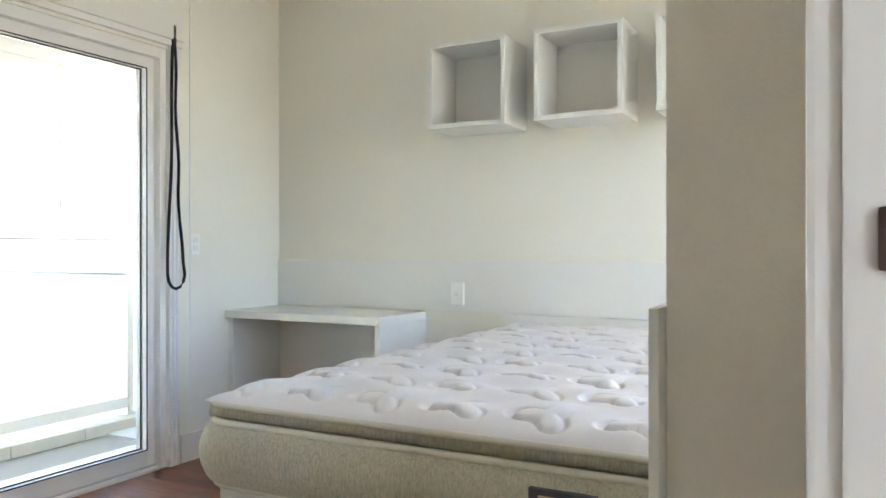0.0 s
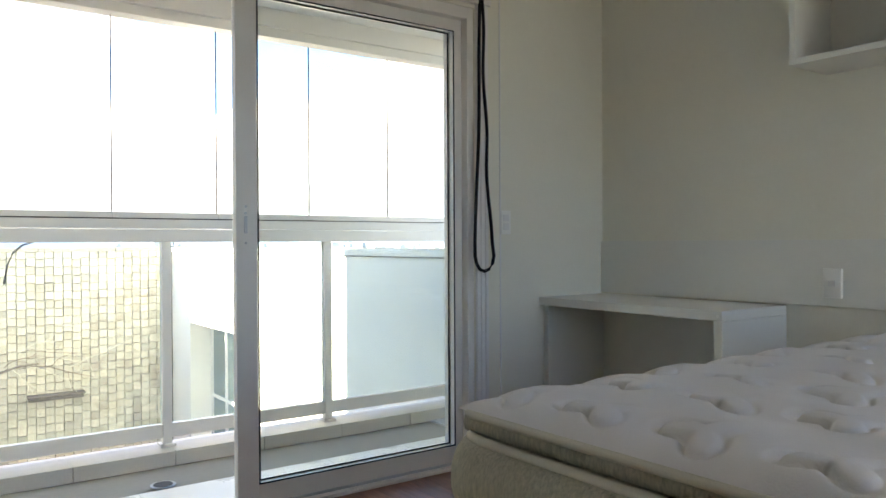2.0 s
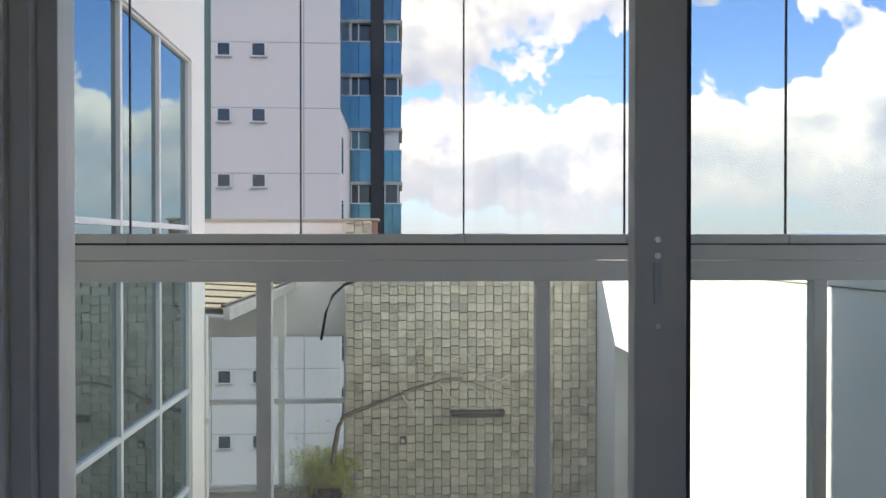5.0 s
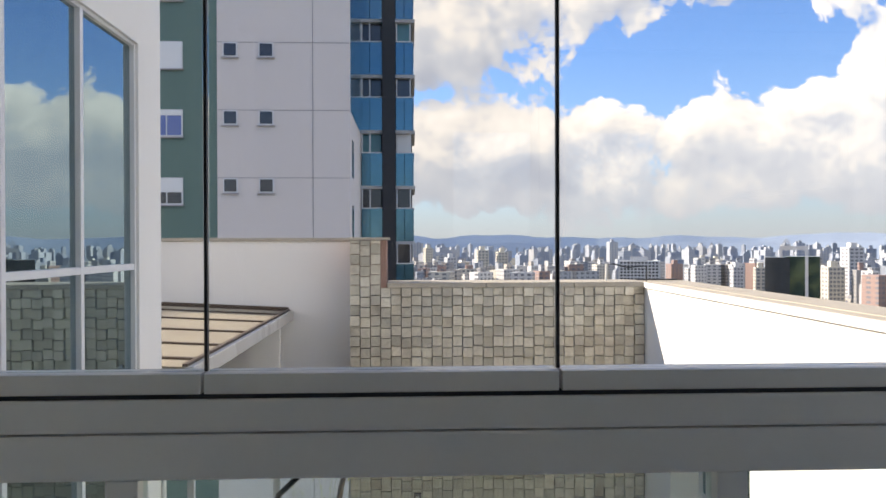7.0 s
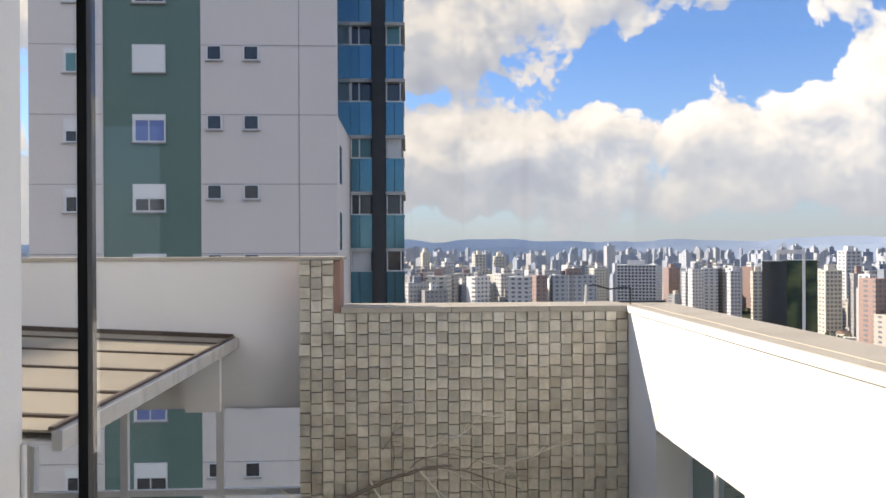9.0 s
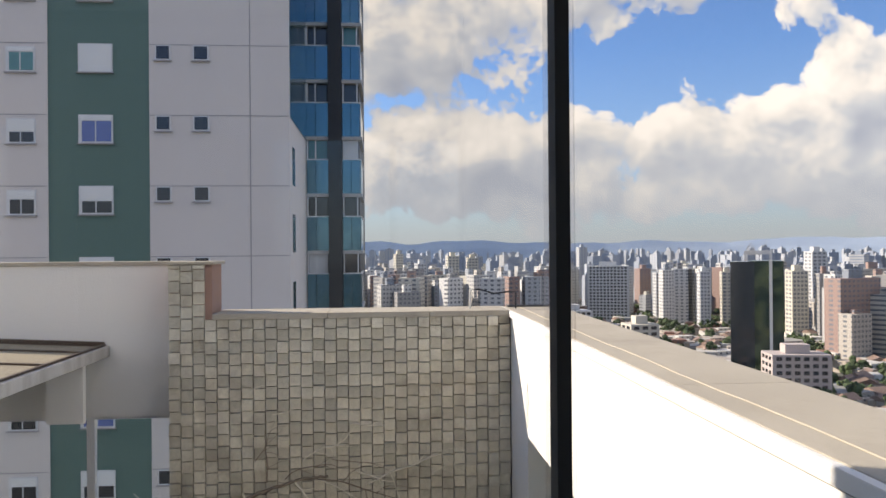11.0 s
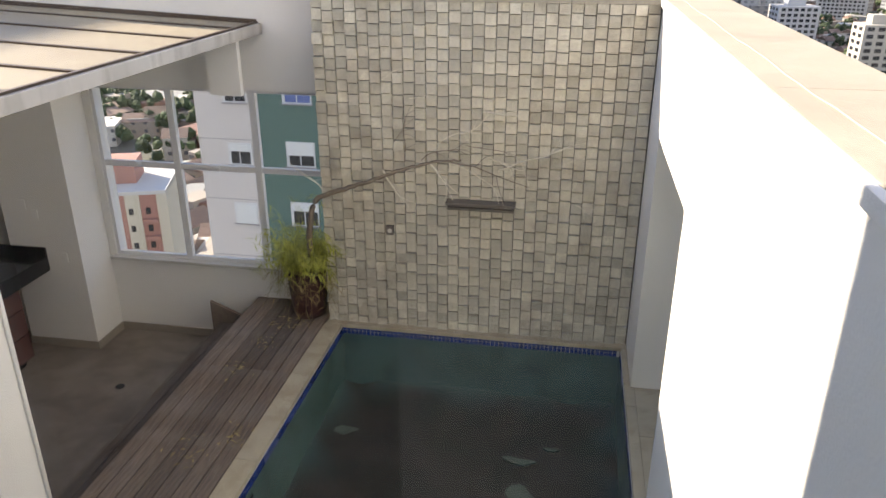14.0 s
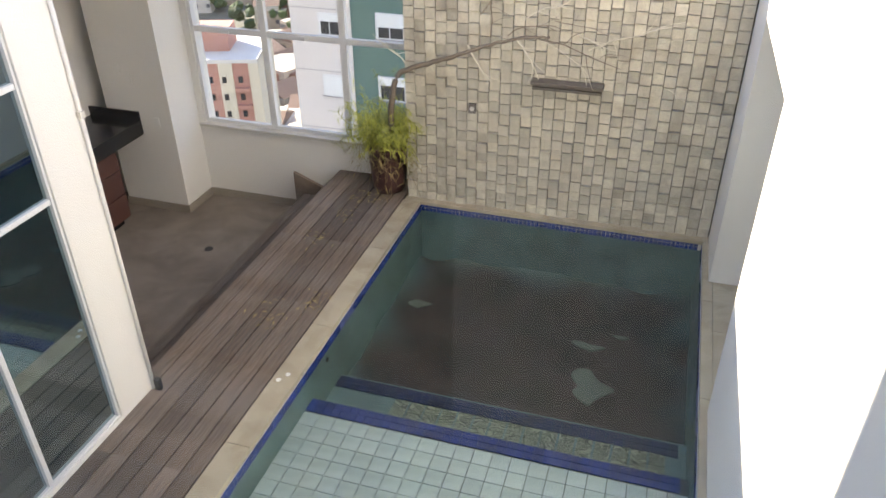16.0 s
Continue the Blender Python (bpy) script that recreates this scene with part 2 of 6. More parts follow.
M_GLASS_DARK.node_tree.links.remove(M_GLASS_DARK.node_tree.nodes["Principled BSDF"].inputs["Roughness"].links[0])
M_GLASS_DARK.node_tree.nodes["Principled BSDF"].inputs["Roughness"].default_value = 0.01
M_GLASS_BLUE = surface("blue_mirror_glass", (0.085, 0.21, 0.27), 0.13, metal=0.75, vary=0.05, stain_amt=0.1)
M_FABRIC = surface("quilted_white_ticking", (0.74, 0.71, 0.68), 0.85, grain=300, vary=0.03, stain=2.5, stain_amt=0.06, bump=0.12, bump_scale=260)
M_SIDE = surface("woven_olive_damask", (0.5, 0.46, 0.34), 0.9, grain=190, vary=0.42, stain=6.0, stain_amt=0.2, bump=0.7, bump_scale=200, stretch=(1, 1, 0.3))
M_PIPING = surface("cream_piping", (0.66, 0.62, 0.5), 0.85, grain=300, vary=0.06)
M_BASE = surface("cream_bed_base_cloth", (0.62, 0.59, 0.5), 0.85, grain=200, vary=0.05)
M_TAG = surface("dark_woven_tag", (0.09, 0.09, 0.11), 0.7, grain=300, vary=0.15)
M_PARQ = wood("red_brown_parquet", (0.11, 0.035, 0.018), (0.27, 0.105, 0.055), 0.32, scale=(14, 1.2, 14), per_object=0.35, bump=0.05)
M_TILEF = surface("white_porcelain_tile", (0.72, 0.72, 0.70), 0.3, grain=20, vary=0.02, stain=3.0, stain_amt=0.1, per_object=0.03)
M_GROUT = surface("grey_grout", (0.3, 0.29, 0.265), 0.9)
M_POOLGROUT = surface("dark_pool_grout", (0.10, 0.12, 0.115), 0.9)
M_KERB = surface("pale_granite_kerb", (0.62, 0.6, 0.55), 0.6, grain=90, vary=0.08, stain=3.0, stain_amt=0.25, bump=0.1)
M_WHITE_OUT = surface("white_render_outside", (0.80, 0.78, 0.74), 0.85, grain=70, vary=0.03, stain=0.7, stain_amt=0.10, stain_col=(0.6, 0.56, 0.5), bump=0.35, bump_scale=70)
M_CONC = surface("sandy_concrete_coping", (0.43, 0.385, 0.31), 0.9, grain=25, vary=0.16, stain=1.9, stain_amt=0.55, stain_col=(0.29, 0.255, 0.205), bump=0.25, bump_scale=60)
M_MORTAR = surface("pale_mortar_bead", (0.44, 0.39, 0.31), 0.9, grain=60, vary=0.1)
M_STONE = surface("grey_green_slate_tile", (0.60, 0.56, 0.455), 0.85, grain=30, vary=0.28, stain=5.0, stain_amt=0.6, stain_col=(0.29, 0.235, 0.175), bump=0.8, bump_scale=55, per_object=0.2)
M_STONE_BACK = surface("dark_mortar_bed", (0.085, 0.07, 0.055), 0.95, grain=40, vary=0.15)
M_DECK = wood("weathered_deck_board", (0.07, 0.046, 0.032), (0.24, 0.172, 0.122), 0.8, scale=(14, 0.8, 14), per_object=0.4, bump=0.6, grey=(0.26, 0.235, 0.215), grey_amt=0.45)
M_COPING = surface("yellowed_stone_pool_edge", (0.47, 0.41, 0.3), 0.75, grain=30, vary=0.1, stain=5.0, stain_amt=0.65, stain_col=(0.25, 0.2, 0.13), bump=0.2, bump_scale=60)
M_BLUE = surface("cobalt_pool_mosaic", (0.022, 0.048, 0.22), 0.25, grain=60, vary=0.15, per_object=0.35)
# darker copy of M_BLUE: dimming by deeper water put into the colour
M_BLUE_DIM = surface("depth_dimmed_blue_mosaic", (0.018, 0.03, 0.10), 0.6, grain=60, vary=0.2, stain=4.0, stain_amt=0.6, stain_col=(0.06, 0.055, 0.06), per_object=0.3)
M_AQUA = surface("aqua_pool_tile", (0.62, 0.70, 0.67), 0.3, grain=80, vary=0.1, stain=9.0, stain_amt=0.5, stain_col=(0.16, 0.24, 0.22), per_object=0.08)
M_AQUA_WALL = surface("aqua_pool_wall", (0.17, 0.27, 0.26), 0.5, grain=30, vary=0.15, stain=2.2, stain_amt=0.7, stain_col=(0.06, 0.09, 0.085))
M_SILT = surface("brown_pool_silt", (0.095, 0.07, 0.062), 0.95, grain=7, vary=0.4, stain=2.4, stain_amt=0.85, stain_col=(0.045, 0.046, 0.038))
M_BARE = surface("bare_patch_of_pool_floor", (0.2, 0.235, 0.195), 0.9, grain=12, vary=0.15, stain=6.0, stain_amt=0.4, stain_col=(0.09, 0.1, 0.09))
M_WATER = glass_like("pool_water", (0.86, 0.89, 0.885), gloss_rough=0.07, ior=1.33, gain=0.45)
M_PATIO = surface("brown_cement_patio", (0.27, 0.23, 0.195), 0.7, grain=14, vary=0.16, stain=1.9, stain_amt=0.75, stain_col=(0.135, 0.10, 0.08), bump=0.1)
M_SKIRT = surface("taupe_skirting", (0.33, 0.29, 0.24), 0.7, vary=0.08)
M_ROOF = surface("dusty_bronze_roof_panel", (0.32, 0.275, 0.195), 0.55, grain=20, vary=0.1, stain=1.8, stain_amt=0.4, stain_col=(0.2, 0.16, 0.12))
M_ROOFBAR = surface("dark_bronze_bar", (0.07, 0.045, 0.03), 0.5, vary=0.15)
M_GUTTER = surface("stained_white_gutter", (0.55, 0.53, 0.49), 0.6, grain=20, vary=0.1, stain=6.0, stain_amt=0.55, stain_col=(0.25, 0.22, 0.18), stretch=(1, 1, 0.25))
M_GRANITE = surface("black_granite", (0.016, 0.016, 0.018), 0.18, grain=150, vary=0.4)
M_DRAWER = wood("red_brown_drawer_wood", (0.07, 0.028, 0.022), (0.16, 0.07, 0.055), 0.45, scale=(2, 2, 16), per_object=0.1)
M_POT = surface("maroon_glazed_pot", (0.075, 0.03, 0.028), 0.45, grain=20, vary=0.2, stain=5.0, stain_amt=0.4)
M_SOIL = surface("dark_soil", (0.04, 0.03, 0.02), 0.95, vary=0.3)
M_LEAF = surface("yellow_green_grass_leaf", (0.42, 0.43, 0.08), 0.55, grain=20, vary=0.2, stain_amt=0.1, per_object=0.45)
M_DRY = surface("dry_straw_leaf", (0.34, 0.26, 0.12), 0.7, vary=0.2, per_object=0.3)
M_BARK = surface("grey_brown_bark", (0.22, 0.175, 0.135), 0.9, grain=60, vary=0.25, bump=0.5, bump_scale=80)
M_TWIG = surface("bleached_dry_twig", (0.74, 0.69, 0.57), 0.85, vary=0.15)
M_SPOUT = surface("slate_waterfall_spout", (0.12, 0.10, 0.085), 0.6, vary=0.2, stain=8.0, stain_amt=0.4)
M_BRICKRED = surface("pinkish_brick_side", (0.33, 0.2, 0.155), 0.9, grain=30, vary=0.15, bump=0.3)
M_TOWER = surface("pale_tower_render", (0.70, 0.645, 0.615), 0.85, grain=2, vary=0.03, stain=0.22, stain_amt=0.1, stain_col=(0.5, 0.47, 0.46))
M_TOWER_JOINT = surface("tower_joint", (0.36, 0.34, 0.34), 0.9)
M_GREEN = surface("green_tower_mosaic", (0.105, 0.185, 0.16), 0.55, grain=8, vary=0.1, stain=0.4, stain_amt=0.2, stain_col=(0.085, 0.155, 0.14))
M_WINFRAME = surface("white_window_frame", (0.72, 0.72, 0.72), 0.5, vary=0.02)
M_SHUTTER = surface("white_roller_shutter", (0.78, 0.78, 0.77), 0.6, vary=0.02)
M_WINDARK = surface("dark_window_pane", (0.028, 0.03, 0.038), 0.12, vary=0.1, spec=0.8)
M_WINBLUE = surface("curtained_blue_pane", (0.14, 0.19, 0.42), 0.2, vary=0.1)
M_WINTEAL = surface("teal_pane", (0.10, 0.26, 0.28), 0.15, vary=0.1)
M_BLACKCOL = surface("black_column_cladding", (0.022, 0.022, 0.026), 0.5, vary=0.1)
M_SLAB = surface("balcony_slab_edge", (0.45, 0.44, 0.43), 0.8, vary=0.04)
M_STEP = surface("pebbled_olive_step_tile", (0.26, 0.28, 0.19), 0.7, grain=55, vary=0.5, stain=14.0, stain_amt=0.6, stain_col=(0.08, 0.09, 0.07), bump=0.5)

# silt that thins out where it banks up against the pool walls
_t = M_SILT.node_tree
_pos = _t.nodes.new("ShaderNodeNewGeometry")
_sep = _t.nodes.new("ShaderNodeSeparateXYZ")
_t.links.new(_pos.outputs["Position"], _sep.inputs[0])
_high = math_node(_t, "MULTIPLY", math_node(_t, "ADD", _sep.outputs[2], 2.915), 11.0, True)
_bs = _t.nodes["Principled BSDF"]
_t.links.new(mix_node(_t, _high, _bs.inputs["Base Color"].links[0].from_socket, (0.14, 0.21, 0.2)), _bs.inputs["Base Color"])

# wandering pale ridges of the anti-slip step tiles
_t = M_STEP.node_tree
_co = _t.nodes.new("ShaderNodeTexCoord")
_ridge = math_node(_t, "FRACT", math_node(_t, "MULTIPLY", noise_node(_t, _co.outputs["Object"], 14.0, 1.0, 0.4, 0.8), 8.0))
_t.links.new(ramp_node(_t, _ridge, [(0.40, (0.07, 0.08, 0.06)), (0.52, (0.34, 0.37, 0.27)), (0.9, (0.40, 0.43, 0.32)), (1.0, (0.07, 0.08, 0.06))]),
             _t.nodes["Principled BSDF"].inputs["Base Color"])

# ---- mesh helpers ----
def box(x0, y0, z0, x1, y1, z1, bevel=0.0, into=None):
    """A box between two corners, its edges rounded by bevel, in a bmesh."""
    bm = into or bmesh.new()
    c = Vector(((x0 + x1) / 2, (y0 + y1) / 2, (z0 + z1) / 2))
    d = Vector((abs(x1 - x0), abs(y1 - y0), abs(z1 - z0)))
    made = bmesh.ops.create_cube(bm, size=1.0, matrix=Matrix.Translation(c) @ Matrix.Diagonal((*d, 1)))
    if bevel:
        edges = list({e for v in made["verts"] for e in v.link_edges})
        bmesh.ops.bevel(bm, geom=edges, offset=min(bevel, min(d) * 0.45), segments=2, profile=0.7, affect="EDGES")
    return bm


def tube(points, radius, sides=8, into=None, taper=1.0):
    """A round bar along a line of points."""
    bm = into or bmesh.new()
    pts = [Vector(p) for p in points]
    rings = []
    for i, p in enumerate(pts):
        d = (pts[min(i + 1, len(pts) - 1)] - pts[max(i - 1, 0)]).normalized()
        side = d.cross(Vector((0, 0, 1)) if abs(d.z) < 0.9 else Vector((1, 0, 0))).normalized()
        up = side.cross(d)
        r = radius * (1 + (taper - 1) * i / max(1, len(pts) - 1))
        rings.append([bm.verts.new(p + (side * math.cos(a) + up * math.sin(a)) * r) for a in (2 * math.pi * k / sides for k in range(sides))])
    for a, b in zip(rings, rings[1:]):
        for k in range(sides):
            bm.faces.new((a[k], a[(k + 1) % sides], b[(k + 1) % sides], b[k]))
    bm.faces.new(rings[0][::-1])
    bm.faces.new(rings[-1])
    return bm


def disc(x, y, z, r, h, into=None, sides=20):
    bm = into or bmesh.new()
    bmesh.ops.create_cone(bm, cap_ends=True, segments=sides, radius1=r, radius2=r, depth=h, matrix=Matrix.Translation((x, y, z + h / 2)))
    return bm


def mesh_of(name, bm, material, smooth=False):
    me = bpy.data.meshes.new(name)
    bmesh.ops.recalc_face_normals(bm, faces=bm.faces)
    bm.to_mesh(me)
    bm.free()
    me.materials.append(material)
    if smooth:
        for p in me.polygons:
            p.use_smooth = True
    return me


def part(name, bm, material, parent=None, label="", smooth=False):
    """Links a bmesh as one mesh object, under a thing or a part where one is given."""
    ob = new(name, mesh_of(name, bm, material, smooth))
    if parent is not None:
        ob.parent = parent
        ob.matrix_parent_inverse = parent.matrix_basis.inverted() if parent.parent is None else Matrix.Identity(4)
    if label:
        tagged(ob, label)
    return ob


def thing(name, label, category, at=(0, 0, 0), group="", kind=""):
    ob = new(name)
    ob.empty_display_size = 0.1
    ob.matrix_basis = Matrix.Translation(at)
    return tagged(ob, label, category, group, kind)


def structure(name, bm, material, label, category="wall"):
    return tagged(part(name, bm, material), label, category, kind="structure")


def piece(name, data, parent, m):
    """One of many alike pieces: an object of its own on shared mesh data."""
    ob = new(name, data)
    ob.parent = parent
    ob.matrix_parent_inverse = parent.matrix_basis.inverted()
    ob.matrix_basis = m
    return ob

# ---- the bedroom shell ----
RX, WY = 3.24, 2.77           # headboard wall, inner face of the window wall
OX0, OX1, OZ = 0.43, 2.42, 2.03   # window opening
structure("wall_east", box(RX, -1.6, 0, RX + 0.08, WY, 2.6), M_WALL, "off-white painted bedroom wall behind the bed")
structure("wall_window_right", box(OX1, WY, 0, 3.32, 2.95, 2.6), M_WALL, "off-white painted wall beside the sliding balcony door")
structure("wall_window_left", box(-1.3, WY, 0, OX0, 2.95, 2.6), M_WALL, "off-white painted wall left of the balcony door")
structure("wall_over_window", box(OX0, WY, OZ, OX1, 2.95, 2.6), M_WALL, "white wall over the balcony door")
structure("wall_west", box(-1.38, -1.6, 0, -1.3, 2.95, 2.6), M_WALL, "off-white painted bedroom wall")
structure("wall_south", box(-0.55, -1.68, 0, 1.3, -1.6, 2.6), M_WALL, "off-white painted wall at the entrance side")
structure("wall_south_corner", box(-1.38, -1.68, 0, -1.25, -1.6, 2.6), M_WALL, "off-white painted wall at the entrance side")
structure("wall_south_lintel", box(-1.25, -1.68, 2.45, -0.55, -1.6, 2.6), M_WALL, "off-white painted wall over the added hall window")
# unseen opening, added so that skylight brightens the entrance
fillwin = thing("window_hall", "white framed tall window added unseen behind the entrance for fill light", "window", (-0.4, -1.64, 0), kind="structure")
for x in (-1.22, -0.58):
    part("mullion", box(x - 0.03, -1.67, 0, x + 0.03, -1.61, 2.45, 0.004), M_WINFRAME, fillwin)
part("pane", box(-1.22, -1.645, 0, -0.58, -1.638, 2.45), M_GLASS, fillwin).visible_shadow = False
structure("wall_south_over", box(1.3, -1.68, 2.35, 3.32, -1.6, 2.6), M_WALL, "off-white painted wall over the added second window")
structure("wall_south_under", box(1.3, -1.68, 0, 3.32, -1.6, 0.3), M_WALL, "off-white painted wall under the added second window")
# second added opening out of view, fill light for the bed wall
hw = thing("window_side", "white framed second window added unseen behind the entry wall for fill light", "window", (2.3, -1.64, 0.3), kind="structure")
for x in (1.33, 2.28, 3.21):
    part("mullion", box(x - 0.03, -1.67, 0.3, x + 0.03, -1.61, 2.35, 0.004), M_WINFRAME, hw)
part("pane", box(1.33, -1.645, 0.3, 3.21, -1.638, 2.35), M_GLASS, hw).visible_shadow = False
structure("ceiling", box(-1.38, -1.68, 2.6, 3.32, 2.95, 2.7), M_CEIL, "white painted bedroom ceiling", "ceiling")
structure("wall_entry", box(1.05, -1.6, 0, 1.16, 0.118, 2.6, 0.004), M_HALL, "beige painted wall end beside the bed", "wall")
structure("wall_entry_side", box(0.46, -1.6, 0, 1.05, -0.175, 2.6), M_HALL, "beige wall behind the door frame")
structure("door_frame_1", box(0.40, -0.24, 0, 0.46, -0.112, 2.1, 0.006), M_TRIM, "white painted door frame of the bedroom", "door frame")
structure("door_stop_1", box(0.392, -0.165, 0, 0.40, -0.135, 2.1, 0.003), M_TRIM, "white door stop strip", "door frame")
hinge = thing("door_hinge", "dark bronze door hinge plate screwed on white frame", "hinge", (0.39, -0.19, 1.06))
part("plate", box(0.384, -0.205, 1.043, 0.392, -0.156, 1.086, 0.004), M_HINGE, hinge)
for z in (1.051, 1.064, 1.078):
    part("screw", disc(0, 0, 0, 0.004, 0.002, sides=10), M_STEEL, hinge).matrix_basis = pose(0.384, -0.165, z, 0, -90, 0)

# panel standing against the wall end
pn = thing("side_panel", "white lacquered board standing upright against the wall end", "panel", (1.06, 0.13, 0))
part("board", box(1.0, 0.119, 0, 1.18, 0.135, 0.965, 0.002), M_LACQ, pn)

# skirting boards
structure("baseboard_east", box(RX - 0.015, -1.6, 0, RX, WY, 0.14, 0.003), M_TRIM, "white painted skirting board", "baseboard")
structure("baseboard_window_right", box(OX1 + 0.07, WY - 0.015, 0, RX - 0.015, WY, 0.14, 0.003), M_TRIM, "white painted skirting board under the switch", "baseboard")
structure("baseboard_window_left", box(-1.3, WY - 0.015, 0, OX0 - 0.06, WY, 0.14, 0.003), M_TRIM, "white painted skirting board", "baseboard")

# floor: screed with parquet boards laid on it further down the file
structure("floor", box(-1.38, -1.68, -0.1, 3.32, 2.95, -0.012), M_GROUT, "red-brown varnished parquet floor of the bedroom", "floor")

# ---- sliding balcony door ----
door = thing("sliding_door", "white aluminium sliding balcony door, one leaf slid open", "door", (1.4, 2.84, 0), kind="structure")
part("jamb", box(OX0, 2.78, 0, OX0 + 0.03, 2.93, OZ, 0.003), M_ALU, door)
part("jamb", box(OX0 + 0.03, 2.80, 0.02, OX0 + 0.06, 2.83, OZ - 0.02, 0.003), M_ALU, door)
part("jamb", box(OX1 - 0.035, 2.78, 0, OX1, 2.93, OZ, 0.003), M_ALU, door)
part("head_rail", box(OX0 + 0.03, 2.78, OZ - 0.05, OX1 - 0.035, 2.93, OZ, 0.003), M_ALU, door)
part("sill_track", box(OX0 + 0.03, 2.78, -0.012, OX1 - 0.035, 2.93, 0.012, 0.002), M_ALU, door)
for y in (2.815, 2.86, 2.905):
    part("track_rib", box(OX0 + 0.03, y - 0.004, 0.012, OX1 - 0.035, y + 0.004, 0.022), M_ALU_GREY, door)
for k, (y, x0) in enumerate(((2.84, 1.347), (2.885, 1.365))):
    leaf = part("door_leaf", box(x0, y - 0.018, 0.016, x0 + 0.082, y + 0.018, OZ - 0.03, 0.004), M_ALU, door)
    part("right_stile", box(2.345, y - 0.018, 0.016, 2.392, y + 0.018, OZ - 0.03, 0.003), M_ALU, leaf)
    part("top_rail", box(x0 + 0.082, y - 0.018, 1.93, 2.345, y + 0.018, OZ - 0.03, 0.003), M_ALU, leaf)
    part("bottom_rail", box(x0 + 0.082, y - 0.018, 0.016, 2.345, y + 0.018, 0.092, 0.003), M_ALU, leaf)
    gl = part("pane", box(x0 + 0.078, y - 0.003, 0.088, 2.349, y + 0.003, 1.934), M_GLASS, leaf)
    gl.visible_shadow = False
    gk = box(x0 + 0.082, y - 0.0195, 0.092, x0 + 0.088, y - 0.017, 1.93)
    box(2.339, y - 0.0195, 0.092, 2.345, y - 0.017, 1.93, 0, gk)
    box(x0 + 0.088, y - 0.0195, 0.092, 2.339, y - 0.017, 0.098, 0, gk)
    box(x0 + 0.088, y - 0.0195, 1.924, 2.339, y - 0.017, 1.93, 0, gk)
    part("gasket", gk, M_RUBBER, leaf, "thin black glazing gasket")
    if k == 0:
        h = box(x0 + 0.03, y - 0.0215, 1.03, x0 + 0.042, y - 0.0175, 1.095, 0.001)
        part("finger_pull", h, M_ALU_GREY, leaf)
        for z in (0.995, 1.105, 1.13):
            part("screw", disc(0, 0, 0, 0.005, 0.003, sides=10), M_STEEL, leaf).matrix_basis = pose(x0 + 0.036, y - 0.0175, z, 90, 0, 0)
# architraves and the roller-blind box over the door
structure("window_trim_left", box(OX0 - 0.028, WY - 0.014, 0, OX0, WY, 2.05, 0.004), M_TRIM, "white moulded architrave of the balcony door", "trim")
structure("window_trim_right", box(OX1, WY - 0.014, 0, OX1 + 0.065, WY, 2.05, 0.004), M_TRIM, "white moulded architrave of the balcony door", "trim")
for i, x in enumerate((OX1 + 0.018, OX1 + 0.043)):
    structure("window_trim_bead_%d" % (i + 1), box(x, WY - 0.02, 0, x + 0.008, WY - 0.014, 2.05, 0.002), M_TRIM, "white bead on the architrave", "trim")
structure("window_trim_line", box(2.56, WY - 0.004, 0.14, 2.566, WY, 2.4), M_TRIM, "thin white cover strip on the wall", "trim")
bb = thing("blind_box", "white roller-blind box fixed above the sliding balcony door", "blind box", (1.45, 2.75, 2.05))
part("body", box(0.30, 2.735, 2.075, 2.497, 2.77, 2.42, 0.006), M_LACQ, bb)
part("lower_lip", box(0.30, 2.745, 2.045, 2.497, 2.77, 2.075, 0.004), M_ALU, bb)
part("panel_line", box(0.31, 2.732, 2.385, 2.49, 2.735, 2.392), M_RUBBER, bb)

cord = bb
part("cord_clip", box(2.424, 2.735, 2.06, 2.448, 2.76, 2.15, 0.004), M_RUBBER, cord)
loop = []
for i in range(41):
    u = i / 40
    if u < 0.42:
        s = u / 0.42
        loop.append((2.432 - 0.034 * s ** 1.5, 2.745 + 0.004 * math.sin(9 * s), 2.09 - 1.15 * s))
    elif u < 0.58:
        a = math.pi * (u - 0.42) / 0.16
        loop.append((2.452 - 0.054 * math.cos(a), 2.745, 0.94 - 0.075 * math.sin(a)))
    else:
        s = (u - 0.58) / 0.42
        loop.append((2.506 - 0.062 * s ** 0.55 + 0.006 * math.sin(16 * s), 2.748, 0.94 + 1.15 * s))
part("cord_loop", tube(loop, 0.0075, 8), M_CORD, cord, "black looped blind cord", smooth=True)

# ---- balcony ----
structure("balcony_floor", box(-0.42, 2.95, -0.2, 3.32, 4.1, -0.102), M_GROUT, "pale tiled balcony floor", "floor")
structure("balcony_kerb", box(-0.42, 3.95, -0.102, 3.32, 4.12, -0.03), M_KERB, "pale granite kerb under the balcony railing", "kerb")
structure("balcony_front", box(-0.42, 4.10, -0.5, 3.32, 4.16, -0.03), M_WHITE_OUT, "white rendered balcony slab edge")
structure("balcony_ceiling", box(-0.42, 2.95, 2.26, 3.9, 4.14, 2.5), M_CEIL, "white balcony ceiling slab", "ceiling")
structure("balcony_lintel", box(-0.42, 3.98, 2.16, 3.32, 4.14, 2.26, 0.003), M_ALU, "white aluminium head track of the glass curtain", "trim")
structure("balcony_track", box(-0.42, 4.0, 2.11, 3.32, 4.1, 2.16, 0.003), M_ALU, "white sliding-glass top track", "trim")
structure("house_front", box(-0.5, 2.95, 2.5, 3.9, 4.14, 3.3), M_WHITE_OUT, "white rendered upper wall of the house")
